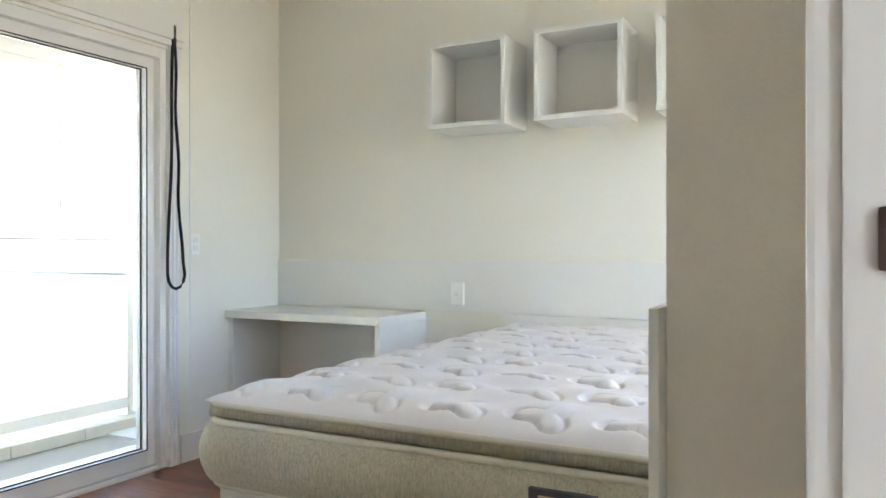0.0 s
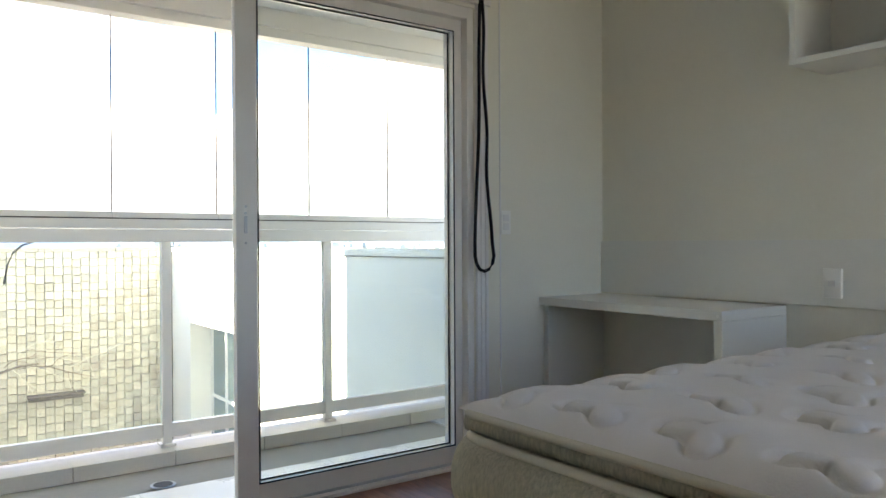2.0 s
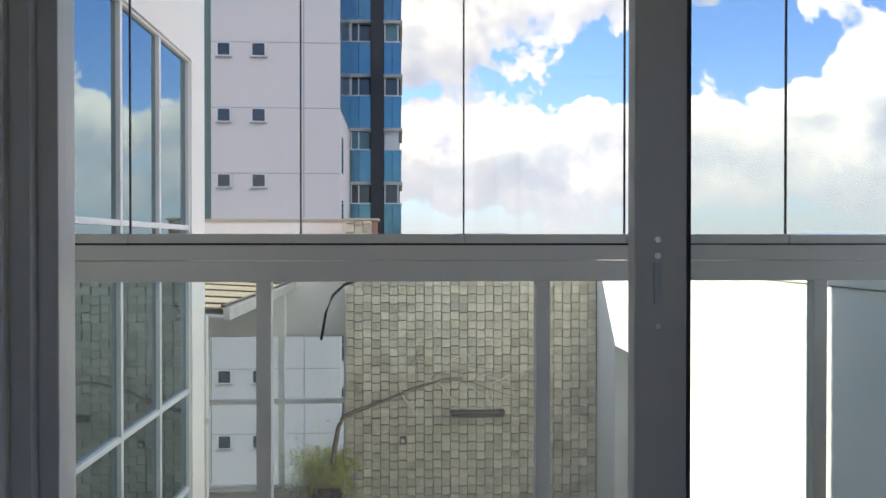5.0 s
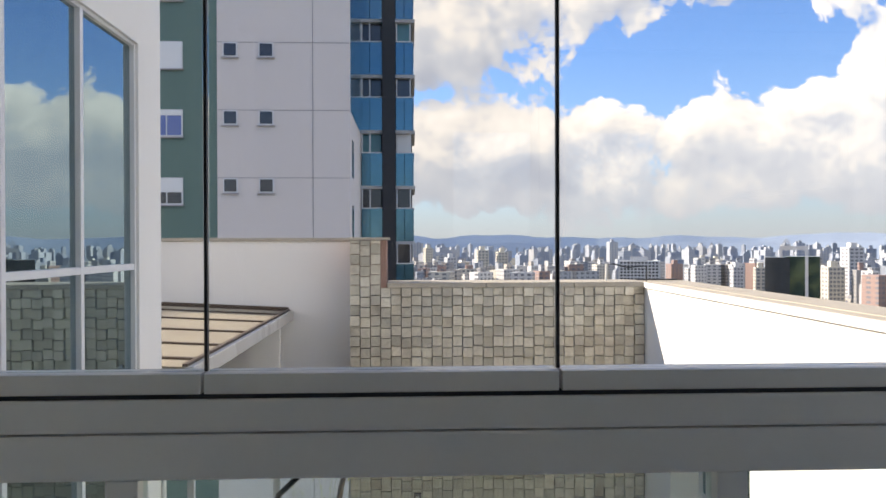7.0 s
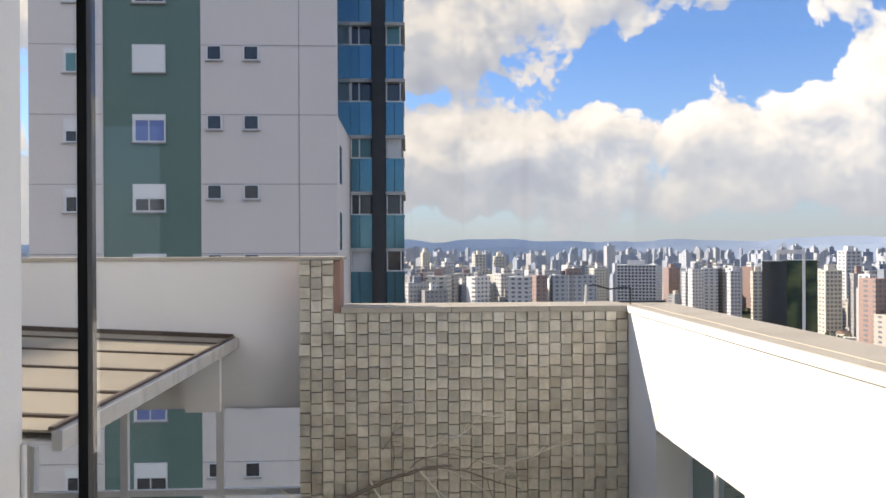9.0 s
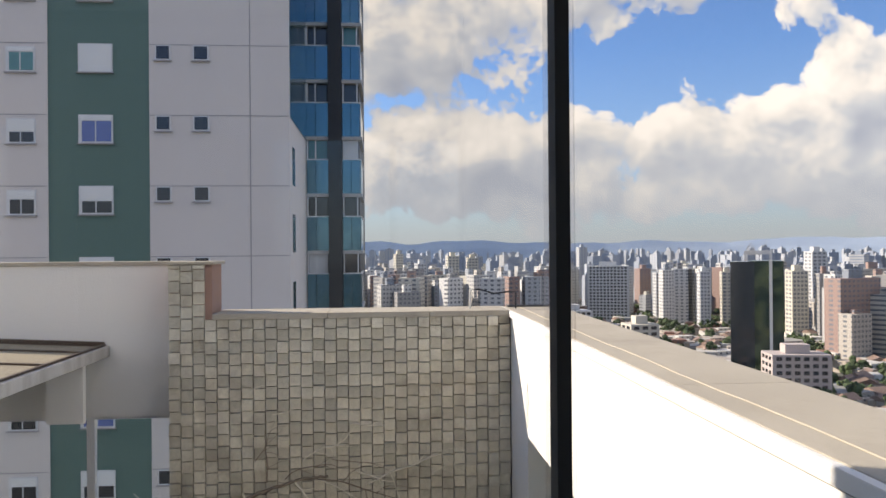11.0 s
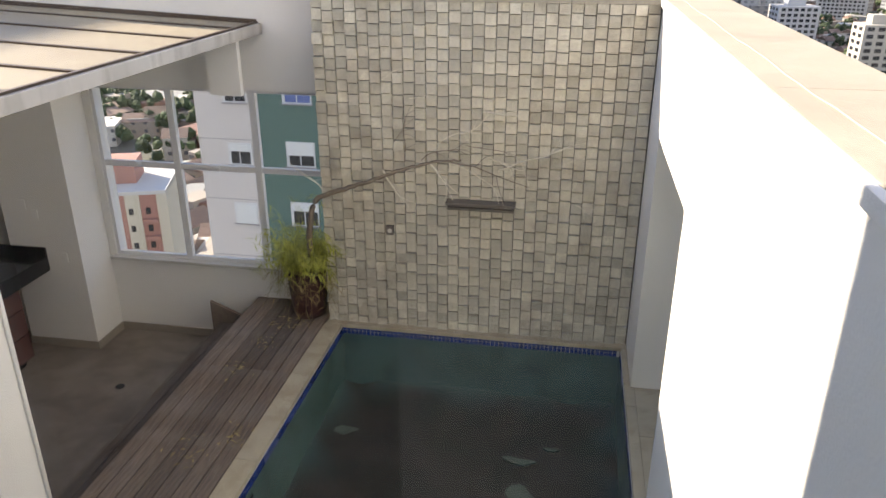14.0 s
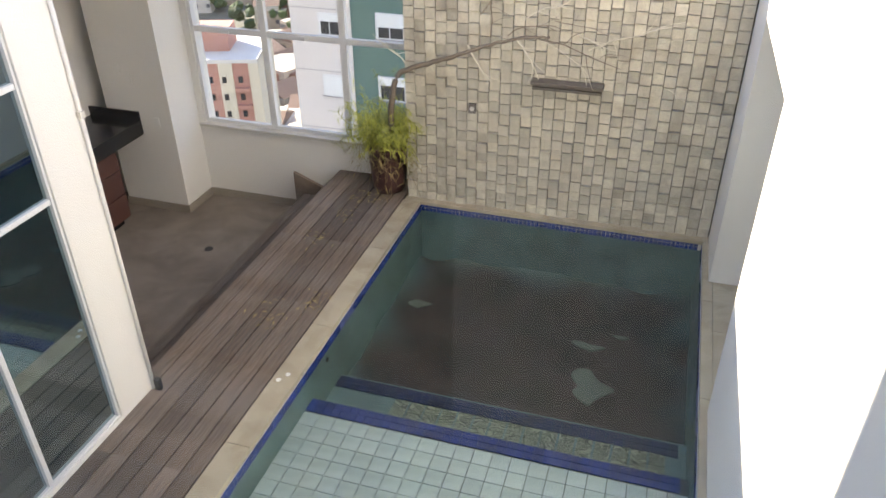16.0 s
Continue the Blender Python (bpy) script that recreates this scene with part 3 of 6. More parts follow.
structure("house_back", box(-1.5, -1.8, 2.72, 3.9, 2.95, 3.3), M_WHITE_OUT, "white rendered upper storey of the house")
drain = thing("floor_drain", "round steel floor drain in the balcony tiles", "drain", (1.33, 3.6, -0.09))
part("ring", disc(1.30, 3.62, -0.0898, 0.055, 0.003), M_STEEL, drain)
part("grate", disc(1.30, 3.62, -0.0865, 0.042, 0.002), M_RUBBER, drain)

rail = thing("balcony_railing", "white aluminium balcony railing with clear glass infill", "railing", (1.4, 4.06, -0.03))
part("handrail", box(-0.42, 4.036, 1.003, 3.30, 4.10, 1.068, 0.005), M_ALU, rail)
part("handrail_upper", box(-0.42, 4.036, 1.070, 3.30, 4.10, 1.117, 0.005), M_ALU, rail)
# solid black strip painted in for the shade between rail and profile
part("groove_shade", box(-0.42, 4.042, 1.115, 3.30, 4.095, 1.123), M_RUBBER, rail)
posts = [-0.33, 0.566, 1.44, 2.345, 3.25]
for x in posts:
    p = part("post", box(x - 0.023, 4.038, -0.02, x + 0.023, 4.082, 1.003, 0.003), M_ALU, rail)
    part("foot_plate", box(x - 0.036, 4.02, -0.03, x + 0.036, 4.10, -0.014, 0.003), M_ALU, p)
for a, b in zip(posts, posts[1:]):
    part("bottom_rail", box(a + 0.023, 4.042, 0.015, b - 0.023, 4.078, 0.085, 0.003), M_ALU, rail)
    g = part("infill_pane", box(a + 0.023, 4.058, 0.085, b - 0.023, 4.064, 1.003), M_GLASS_GREEN, rail)
    g.visible_shadow = False

curtain = thing("glass_curtain", "frameless sliding glass panes above the balcony railing", "glass screen", (1.4, 4.06, 1.12))
seams = [-0.42, 0.154, 0.677, 1.19, 1.709, 2.243, 2.767, 3.30]
for a, b in zip(seams, seams[1:]):
    pr = part("bottom_profile", box(a + 0.002, 4.044, 1.122, b - 0.002, 4.094, 1.152, 0.003), M_ALU, curtain)
    g = part("pane", box(a + 0.004, 4.066, 1.152, b - 0.004, 4.074, 2.12), M_GLASS, curtain)
    g.visible_shadow = False
for s in seams[1:-1]:
    part("seal", box(s - 0.0022, 4.065, 1.152, s + 0.0022, 4.075, 2.12), M_RUBBER, curtain, "black rubber seal between two panes")
wire = thing("loose_wire", "black cable dangling below the balcony handrail outside", "cable", (0.9, 4.13, 0.95))
part("cable", tube([(0.93, 4.112, 1.012), (0.86, 4.115, 1.008), (0.81, 4.115, 0.99), (0.772, 4.115, 0.955), (0.75, 4.115, 0.9), (0.735, 4.115, 0.812)], 0.0045, 8), M_CORD, wire, smooth=True)

# ---- parapet wall right of the court, with a doorway ----
PX, PT = 3.32, 0.890
DY0, DY1, DZ = 8.08, 9.70, 0.008
pw = thing("wall_parapet", "white rendered parapet wall beside the pool, sunlit", "wall", (3.5, 7, -2.2), kind="structure")
part("wall_near", box(PX, 2.95, -3.8, 3.78, DY0, PT), M_WHITE_OUT, pw)
part("wall_over_door", box(PX, DY0, DZ, 3.78, DY1, PT), M_WHITE_OUT, pw)
part("wall_far", box(PX, DY1, -3.8, 3.78, 10.9, PT), M_WHITE_OUT, pw)
part("door_sill", box(PX + 0.002, DY0, -3.8, 3.78, DY1, -2.205), M_COPING, pw)
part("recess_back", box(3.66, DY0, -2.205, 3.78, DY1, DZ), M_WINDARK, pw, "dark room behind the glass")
cp = thing("coping_parapet", "sandy concrete coping on the parapet with a mortar bead", "coping", (3.5, 7, PT), kind="structure")
ys = [2.95, 5.1, 6.75, 8.6, 10.45, 11.0]
for a, b in zip(ys, ys[1:]):
    part("coping_slab", box(3.336, a + 0.001, PT, 3.84, b - 0.001, 0.948, 0.006), M_CONC, cp)
    part("plaster_edge", box(3.300, a + 0.001, 0.894, 3.335, b - 0.001, 0.946, 0.008), M_WHITE_OUT, cp, "white plastered edge of the coping")
bead = [(3.40 + 0.0075 * min(i, 8) + 0.006 * math.sin(0.9 * i) + 0.003 * math.sin(2.7 * i), 3.0 + 0.2 * i, 0.949) for i in range(40)]
part("mortar_bead", tube(bead, 0.004, 6), M_MORTAR, cp)
# grey strip imitates the shadow line below the overhanging edge
part("shadow_strip", box(3.312, 2.95, PT - 0.004, 3.3355, 10.44, 0.8935), M_GROUT, cp, "thin grey strip painting the shadow line under the coping")

wd = thing("window_recess", "white framed glass door set back in the parapet recess", "window", (3.62, 8.9, -2.2), kind="structure")
for y0, y1 in ((DY0, DY0 + 0.05), (8.62, 8.67), (9.14, 9.19), (DY1 - 0.05, DY1)):
    part("stile", box(3.58, y0, -2.2, 3.63, y1, DZ, 0.004), M_WINFRAME, wd)
for z0, z1 in ((-2.2, -2.13), (-0.95, -0.91), (-0.05, DZ)):
    part("transom", box(3.585, DY0 + 0.05, z0, 3.625, DY1 - 0.05, z1, 0.004), M_WINFRAME, wd)
part("pane", box(3.60, DY0 + 0.05, -2.13, 3.607, DY1 - 0.05, -0.05), M_GLASS_DARK, wd)
part("handle", box(3.555, 8.63, -1.3, 3.58, 8.66, -1.12, 0.006), M_WINFRAME, wd)
chip = thing("plaster_patch", "patch of flaked grey plaster on the white parapet", "patch", (3.32, 9.72, 0.3))
cb = bmesh.new()
ring = [cb.verts.new((PX - 0.004, 9.72 + 0.06 * math.cos(a) * (1 + 0.3 * math.sin(5 * a)), 0.26 + 0.17 * math.sin(a) * (1 + 0.2 * math.cos(3 * a)))) for a in (2 * math.pi * k / 18 for k in range(18))]
f = cb.faces.new(ring)
bmesh.ops.extrude_face_region(cb, geom=[f])
bmesh.ops.translate(cb, verts=ring, vec=(0.006, 0, 0))
part("flake", cb, M_KERB, chip)

# ---- stone tile wall beyond the pool ----
TY = 10.45
tw = thing("wall_stone", "wall of uneven square grey-green stone tiles", "wall", (1.9, TY, -2.2), kind="structure")
part("core", box(0.385, TY + 0.012, -3.8, PX, 10.85, 0.905), M_STONE_BACK, tw)
part("pillar_core", box(0.385, TY + 0.012, 0.905, 0.735, 10.85, 1.375), M_BRICKRED, tw)
cs = thing("coping_stone_wall", "weathered concrete coping on the stone tile wall", "coping", (1.9, 10.6, 0.905), kind="structure")
for a, b in ((0.74, 1.72), (1.72, 2.6), (2.6, 3.304)):
    part("coping_slab", box(a + 0.002, TY - 0.03, 0.905, b - 0.002, 10.95, 0.955, 0.006), M_CONC, cs)
part("pillar_cap", box(0.36, TY - 0.02, 1.378, 0.76, 10.9, 1.405, 0.006), M_CONC, cs)
ant = thing("wall_bracket", "thin bent wire bracket standing on the wall coping", "bracket", (3.2, 10.6, 0.955))
part("wire", tube([(2.98, 10.65, 0.955), (2.985, 10.65, 1.12), (3.06, 10.65, 1.13), (3.2, 10.65, 1.09), (3.34, 10.65, 1.105), (3.40, 10.65, 1.10), (3.40, 10.65, 0.95)], 0.008, 6), M_RUBBER, ant)
part("post", tube([(2.98, 10.65, 0.955), (2.985, 10.65, 1.13)], 0.012, 6), M_KERB, ant)
fl = thing("roof_flashing", "dark strip of roofing felt on the coping end", "flashing", (3.5, 10.9, 0.95))
part("strip", box(3.36, 10.85, 0.951, 3.8, 10.93, 0.963, 0.002), M_RUBBER, fl)

# ---- white wing left of the balcony ----
WX, WE = -0.41, 7.22
GX = -0.445
wing = thing("wall_wing", "white rendered house wing with tall windows over the court", "wall", (-0.6, 5, -2.75), kind="structure")
part("pilaster", box(-0.75, 6.88, -2.75, WX, WE, 3.7, 0.006), M_WHITE_OUT, wing)
part("end_wall", box(-3.4, 6.95, -2.75, -0.75, WE - 0.02, 3.7), M_WHITE_OUT, wing)
part("over_window", box(-0.75, 2.95, 2.36, WX, 6.88, 3.7), M_WHITE_OUT, wing)
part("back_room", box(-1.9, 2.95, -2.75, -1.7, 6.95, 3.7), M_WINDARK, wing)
part("near_pier", box(-0.75, 2.95, -2.75, WX + 0.02, 4.35, 2.36), M_WHITE_OUT, wing)
part("base", box(-0.75, 4.35, -2.75, WX, 6.88, -2.16), M_WHITE_OUT, wing)
ww = thing("window_wing", "tall white-framed reflective windows of the wing", "window", (GX, 5.5, -2.1), kind="structure")
ycols = [4.35, 4.98, 5.62, 6.25, 6.88]
zrows = [-2.16, -0.54, 0.12, 1.225, 2.36]
for y in ycols:
    part("mullion", box(GX - 0.04, y - 0.016, -2.16, GX + 0.02, y + 0.016 if y < 6.8 else y, 2.36, 0.004), M_WINFRAME, ww)
for z in zrows:
    part("transom", box(GX - 0.035, 4.37, z - 0.016, GX + 0.018, 6.86, z + 0.016, 0.004), M_WINFRAME, ww)
for ya, yb in zip(ycols, ycols[1:]):
    for za, zb in zip(zrows, zrows[1:]):
        part("pane", box(GX - 0.012, ya + 0.012, za + 0.012, GX - 0.004, yb - 0.012, zb - 0.012), M_GLASS_DARK, ww)
        part("gasket", box(GX - 0.008, ya + 0.016, za + 0.016, GX + 0.001, ya + 0.025, zb - 0.016), M_RUBBER, ww)
pipe = thing("drain_pipe", "thin white pipe running down the wing corner", "pipe", (WX, WE, -2.2))
part("pipe", tube([(WX + 0.012, WE - 0.012, z) for z in (-2.2, -1.0, 0.0, 0.6)], 0.014, 8), M_WHITE_OUT, pipe, smooth=True)
part("clip", box(WX - 0.005, WE - 0.03, -0.18, WX + 0.03, WE + 0.006, -0.14, 0.003), M_KERB, pipe)

# ---- back wall with the corner window ----
BY = 10.82
bw = thing("wall_back", "white rendered wall with a large corner window", "wall", (-1, BY, -2.75), kind="structure")
part("upper_wall", box(-4.2, BY, 0.02, 0.385, BY + 0.2, 1.37), M_WHITE_OUT, bw)
part("coping", box(-4.2, BY - 0.02, 1.37, 0.372, BY + 0.24, 1.405, 0.004), M_CONC, bw)
part("lower_wall", box(-2.15, BY, -2.75, 0.385, BY + 0.2, -1.86), M_WHITE_OUT, bw)
part("left_wall", box(-4.2, BY, -2.75, -2.15, BY + 0.2, 0.02), M_WHITE_OUT, bw)
part("pier", box(-3.03, 10.34, -2.75, -2.23, BY, 0.62, 0.004), M_WHITE_OUT, bw)
wb = thing("window_back", "white aluminium corner window over the city, six panes", "window", (-1, BY, -1.8), kind="structure")
xcols = [-2.15, -1.30, -0.42, 0.36]
zr = [-1.82, -0.79, 0.02]
for x in xcols:
    part("mullion", box(x - 0.035, BY + 0.02, zr[0], x + 0.035, BY + 0.08, zr[-1], 0.004), M_WINFRAME, wb)
for z in zr:
    part("transom", box(xcols[0], BY + 0.025, z - 0.03, 0.36, BY + 0.075, z + 0.03, 0.004), M_WINFRAME, wb)
for xa, xb in zip(xcols, xcols[1:]):
    for za, zb in zip(zr, zr[1:]):
        g = part("pane", box(xa + 0.03, BY + 0.045, za + 0.025, xb - 0.03, BY + 0.05, zb - 0.025), M_GLASS, wb)
        g.visible_shadow = False
    part("latch", box((xa + xb) / 2 - 0.03, BY, -0.81, (xa + xb) / 2 + 0.03, BY + 0.02, -0.77, 0.004), M_WINFRAME, wb)
part("sill", box(-2.2, BY - 0.06, -1.862, 0.2, BY + 0.03, -1.83, 0.005), M_KERB, wb, "stained stone window sill")
structure("skirting_back", box(-2.23, BY - 0.015, -2.75, -0.95, BY, -2.66, 0.003), M_SKIRT, "taupe skirting round the patio wall", "baseboard")
structure("skirting_pier", box(-3.03, 10.325, -2.75, -2.215, 10.34, -2.66, 0.003), M_SKIRT, "taupe skirting round the pier", "baseboard")
structure("skirting_pier_side", box(-2.23, 10.34, -2.75, -2.215, BY - 0.015, -2.66, 0.003), M_SKIRT, "taupe skirting round the pier", "baseboard")
# added out of view: blocks the low sun through the back window
structure("wall_sun_blocker", box(-40, 17.5, -70, -24, 30, 13), M_WHITE_OUT, "unseen white block added to keep sun off deck and pool")
structure("wall_patio_west", box(-3.4, 6.95, -2.75, -3.25, 10.82, 0.75), M_WHITE_OUT, "white rendered wall of the patio")

# ---- terrace roof ----
roof = thing("terrace_roof", "low terrace roof of dusty bronze panels with a stained gutter", "roof", (-1.5, 9, 0.6))
part("gutter", box(-0.285, 7.225, 0.56, -0.235, 10.81, 0.655, 0.006), M_GUTTER, roof)
slope = 0.05
edges_y = [7.225, 7.50, 8.12, 8.88, 9.66, 10.36, 10.81]


def roof_slab(y0, y1, lift, thick, x0=-0.285, x1=-3.25):
    bm = box(x1, y0, 0, x0, y1, thick)
    for v in bm.verts:
        v.co.z += 0.64 + lift + slope * (x0 - v.co.x)
    return bm


for a, b in zip(edges_y, edges_y[1:]):
    part("roof_panel", roof_slab(a + 0.02, b - 0.02, 0, 0.012), M_ROOF, roof)
for y in edges_y[1:-1]:
    part("bar", roof_slab(y - 0.02, y + 0.02, -0.01, 0.035), M_ROOFBAR, roof)
part("edge_trim", box(-0.30, 7.225, 0.655, -0.27, 10.81, 0.672, 0.003), M_ROOFBAR, roof)
part("wall_flashing", roof_slab(10.77, 10.815, 0.0, 0.05), M_ROOFBAR, roof)
part("valance", box(-0.60, 10.36, 0.06, -0.3, 10.42, 0.6, 0.004), M_WHITE_OUT, roof)
part("ceiling_board", roof_slab(7.23, 10.8, -0.06, 0.02), M_CEIL, roof)

# ---- pool court ----
structure("patio_floor", box(-3.4, 6.95, -2.95, -0.56, BY, -2.75), M_PATIO, "brown stained cement patio floor", "floor")
structure("court_base", box(-0.56, 2.95, -4.0, 3.78, 10.5, -3.75), M_GROUT, "concrete base under the pool court", "ground")
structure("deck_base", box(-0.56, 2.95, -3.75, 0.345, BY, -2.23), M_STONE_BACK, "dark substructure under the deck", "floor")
pdrain = thing("patio_drain", "small round drain in the cement patio", "drain", (-1.6, 9.7, -2.75))
part("cover", disc(-1.6, 9.70, -2.749, 0.045, 0.004), M_RUBBER, pdrain)

PXL, PXR, PYN, PYF, PZ = 0.522, 3.268, 4.3, 10.40, -2.195
pool = thing("swimming_pool", "still dark swimming pool with blue mosaic edge and silted floor", "pool", (1.9, 7.5, PZ), kind="structure")
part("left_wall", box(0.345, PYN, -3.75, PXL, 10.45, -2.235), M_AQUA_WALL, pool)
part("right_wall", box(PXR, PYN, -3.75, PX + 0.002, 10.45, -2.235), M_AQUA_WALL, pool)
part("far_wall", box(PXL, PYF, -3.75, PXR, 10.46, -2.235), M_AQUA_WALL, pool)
silt = bmesh.new()
rows_ = []
for i in range(45):
    row = []
    for j in range(41):
        x, y = PXL + (PXR - PXL) * i / 44, 8.28 + (PYF - 8.28) * j / 40
        edge_ = min(x - PXL, PXR - x, PYF - y)
        bank = 0.13 * math.exp(-edge_ / 0.14) * (0.55 + noise.noise(Vector((x * 2.3, y * 2.3, 3.0))))
        row.append(silt.verts.new((x, y, -2.92 + bank + 0.008 * noise.noise(Vector((x * 3, y * 3, 0))))))
    rows_.append(row)
for i in range(44):
    for j in range(40):
        silt.faces.new((rows_[i][j], rows_[i + 1][j], rows_[i + 1][j + 1], rows_[i][j + 1]))
part("silt_floor", silt, M_SILT, pool, "brown silt lying on the pool floor", smooth=True)
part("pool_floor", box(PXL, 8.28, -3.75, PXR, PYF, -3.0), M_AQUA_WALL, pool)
part("shallow_block", box(PXL, PYN, -3.75, PXR, 7.765, -2.552), M_POOLGROUT, pool)
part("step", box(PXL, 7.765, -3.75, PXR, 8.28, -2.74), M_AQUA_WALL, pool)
water = part("water", box(PXL + 0.004, PYN, -2.324, PXR - 0.004, PYF - 0.004, -2.32), M_WATER, pool, "still dark water surface")
water.visible_shadow = False
for i, (cx, cy, rx, ry, ph) in enumerate(((2.40, 9.43, 0.07, 0.035, 0.3), (2.48, 8.90, 0.09, 0.10, 1.1), (2.68, 9.64, 0.035, 0.02, 0.0), (0.71, 9.62, 0.07, 0.05, 0.4))):
    pb = bmesh.new()
    vs = [pb.verts.new((cx + rx * 1.7 * (1 + 0.45 * math.sin(3 * a + ph)) * math.cos(a), cy + ry * 1.7 * (1 + 0.4 * math.cos(2 * a + 2 * ph)) * math.sin(a), -2.905)) for a in (2 * math.pi * k / 24 for k in range(24))]
    f = pb.faces.new(vs)
    bmesh.ops.extrude_face_region(pb, geom=[f])
    bmesh.ops.translate(pb, verts=vs, vec=(0, 0, -0.05))
    part("bare_patch", pb, M_BARE, pool, "pale bare patch in the silt")
part("inlet", disc(0, 0, 0, 0.02, 0.006, sides=12), M_RUBBER, pool).matrix_basis = pose(PXL, 8.05, -2.40, 0, 90, 0)
for x0, y0, x1, y1 in ((PXL - 0.001, 4.4, PXL + 0.0025, PYF), (PXR - 0.0025, 4.4, PXR + 0.001, PYF), (PXL, PYF - 0.0025, PXR, PYF + 0.001)):
    part("grout_line", box(x0, y0, -2.319, x1, y1, -2.2355), M_KERB, pool, "pale grout behind the mosaic")
co = thing("pool_coping", "yellowed stone edging round the pool", "coping", (1.9, 7.5, PZ), kind="structure")
for a, b in ((4.3, 5.6), (5.6, 6.9), (6.9, 8.2), (8.2, 9.4), (9.4, 10.36)):
    part("edge_slab", box(0.345, a + 0.002, -2.235, PXL, b - 0.002, PZ, 0.006), M_COPING, co)
    part("edge_slab", box(PXR, a + 0.002, -2.235, PX + 0.03 if a > 8.1 else PX, b - 0.002, PZ, 0.006), M_COPING, co)
part("edge_slab", box(0.36, 10.362, -2.235, PX, TY - 0.0, PZ, 0.006), M_COPING, co)
part("ledge_slab", box(PX + 0.032, DY0 + 0.01, -2.21, 3.578, 8.99, -2.19, 0.004), M_COPING, co)
part("ledge_slab", box(PX + 0.032, 8.995, -2.21, 3.578, DY1 - 0.01, -2.19, 0.004), M_COPING, co)
for x, y in ((0.400, 7.53), (0.44, 7.60)):
    bt = thing("pool_button", "small white round button set in the pool edging", "button", (x, y, PZ), group="pool buttons")
    part("cap", disc(x, y, PZ - 0.001, 0.018, 0.006), M_PLASTIC, bt)

# ---- counter with drawers on the patio ----
ct = thing("patio_counter", "black granite counter with red-brown wooden drawers", "counter", (-2.9, 9, -2.75))
part("granite_top", box(-3.25, 7.3, -1.72, -2.62, 10.34, -1.68, 0.004), M_GRANITE, ct)
part("granite_apron", box(-2.65, 7.3, -1.84, -2.62, 10.34, -1.722, 0.003), M_GRANITE, ct)
part("backsplash", box(-3.25, 10.315, -1.678, -2.62, 10.34, -1.58, 0.003), M_GRANITE, ct)
part("body", box(-3.25, 7.3, -2.66, -2.72, 9.95, -1.722), M_DRAWER, ct)
part("plinth", box(-3.25, 7.3, -2.75, -2.78, 9.9, -2.66), M_GRANITE, ct)
for j in range(3):
    for k in range(3):
        y1 = 9.94 - j * 0.85
        part("drawer", box(-2.722, y1 - 0.84, -2.65 + k * 0.28, -2.70, y1, -2.65 + k * 0.28 + 0.27, 0.003), M_DRAWER, ct)
for x, y, z in ((-2.78, 10.335, -1.12), (-2.66, 10.335, -1.22), (-2.42, 10.335, -1.68)):
    so = thing("wall_socket", "white plastic socket plate on the pier", "socket", (x, y, z), group="patio sockets")
    part("plate", box(x - 0.035, 10.33, z - 0.05, x + 0.035, 10.34, z + 0.05, 0.003), M_PLASTIC, so)
    part("insert", box(x - 0.018, 10.327, z - 0.022, x + 0.018, 10.331, z + 0.022, 0.002), M_TRIM, so)

# ---- bedroom furniture ----
dk = thing("bedside_desk", "white lacquered wall desk with solid side panel", "desk", (3.0, 2.3, 0))
DXF, DY_R, DTOP = 2.80, 1.79, 0.735
part("top", box(DXF, DY_R, DTOP - 0.038, RX - 0.002, WY - 0.002, DTOP, 0.003), M_LACQ, dk)
part("side_panel", box(DXF + 0.001, DY_R, 0, RX - 0.002, DY_R + 0.035, DTOP - 0.039, 0.003), M_LACQ, dk)
part("side_panel", box(DXF + 0.03, WY - 0.034, 0, RX - 0.002, WY - 0.002, DTOP - 0.039, 0.003), M_LACQ, dk)
part("back_panel", box(RX - 0.03, DY_R + 0.035, 0.14, RX - 0.002, WY - 0.034, DTOP - 0.039), M_LACQ, dk)
part("cap", disc(0, 0, 0, 0.006, 0.002, sides=12), M_PLASTIC, dk).matrix_basis = pose(DXF, DY_R + 0.018, DTOP - 0.02, 0, -90, 0)

hb = thing("headboard_panel", "white lacquered wall panel behind the bed", "headboard", (RX, 1.2, 0.74))
part("upper_panel", box(RX - 0.014, -0.6, 0.742, RX, WY - 0.002, 0.998, 0.002), M_LACQ, hb)
part("lower_panel", box(RX - 0.012, -0.6, 0.14, RX, 1.36, 0.738, 0.002), M_LACQ, hb)

NF = 2.97
niche = thing("wall_niche", "white lacquered open cube shelf mounted on the wall", "shelf", (RX, 1.43, 1.63), group="cube shelves over the bed")
ny0, ny1, nz0, nz1, th = 1.228, 1.627, 1.629, 2.035, 0.022
part("bottom", box(NF, ny0, nz0, RX, ny1, nz0 + th, 0.0015), M_LACQ, niche)
part("top", box(NF, ny0, nz1 - th, RX, ny1, nz1, 0.0015), M_LACQ, niche)
part("side", box(NF, ny0, nz0 + th, RX, ny0 + th, nz1 - th, 0.0015), M_LACQ, niche)
part("side", box(NF, ny1 - th, nz0 + th, RX, ny1, nz1 - th, 0.0015), M_LACQ, niche)
part("back", box(RX - 0.015, ny0 + th, nz0 + th, RX - 0.001, ny1 - th, nz1 - th), M_LACQ, niche)
for k in (1, 2):
    copy_thing(niche, Matrix.Translation((RX, 1.43 - 0.5375 * k, 1.63)))


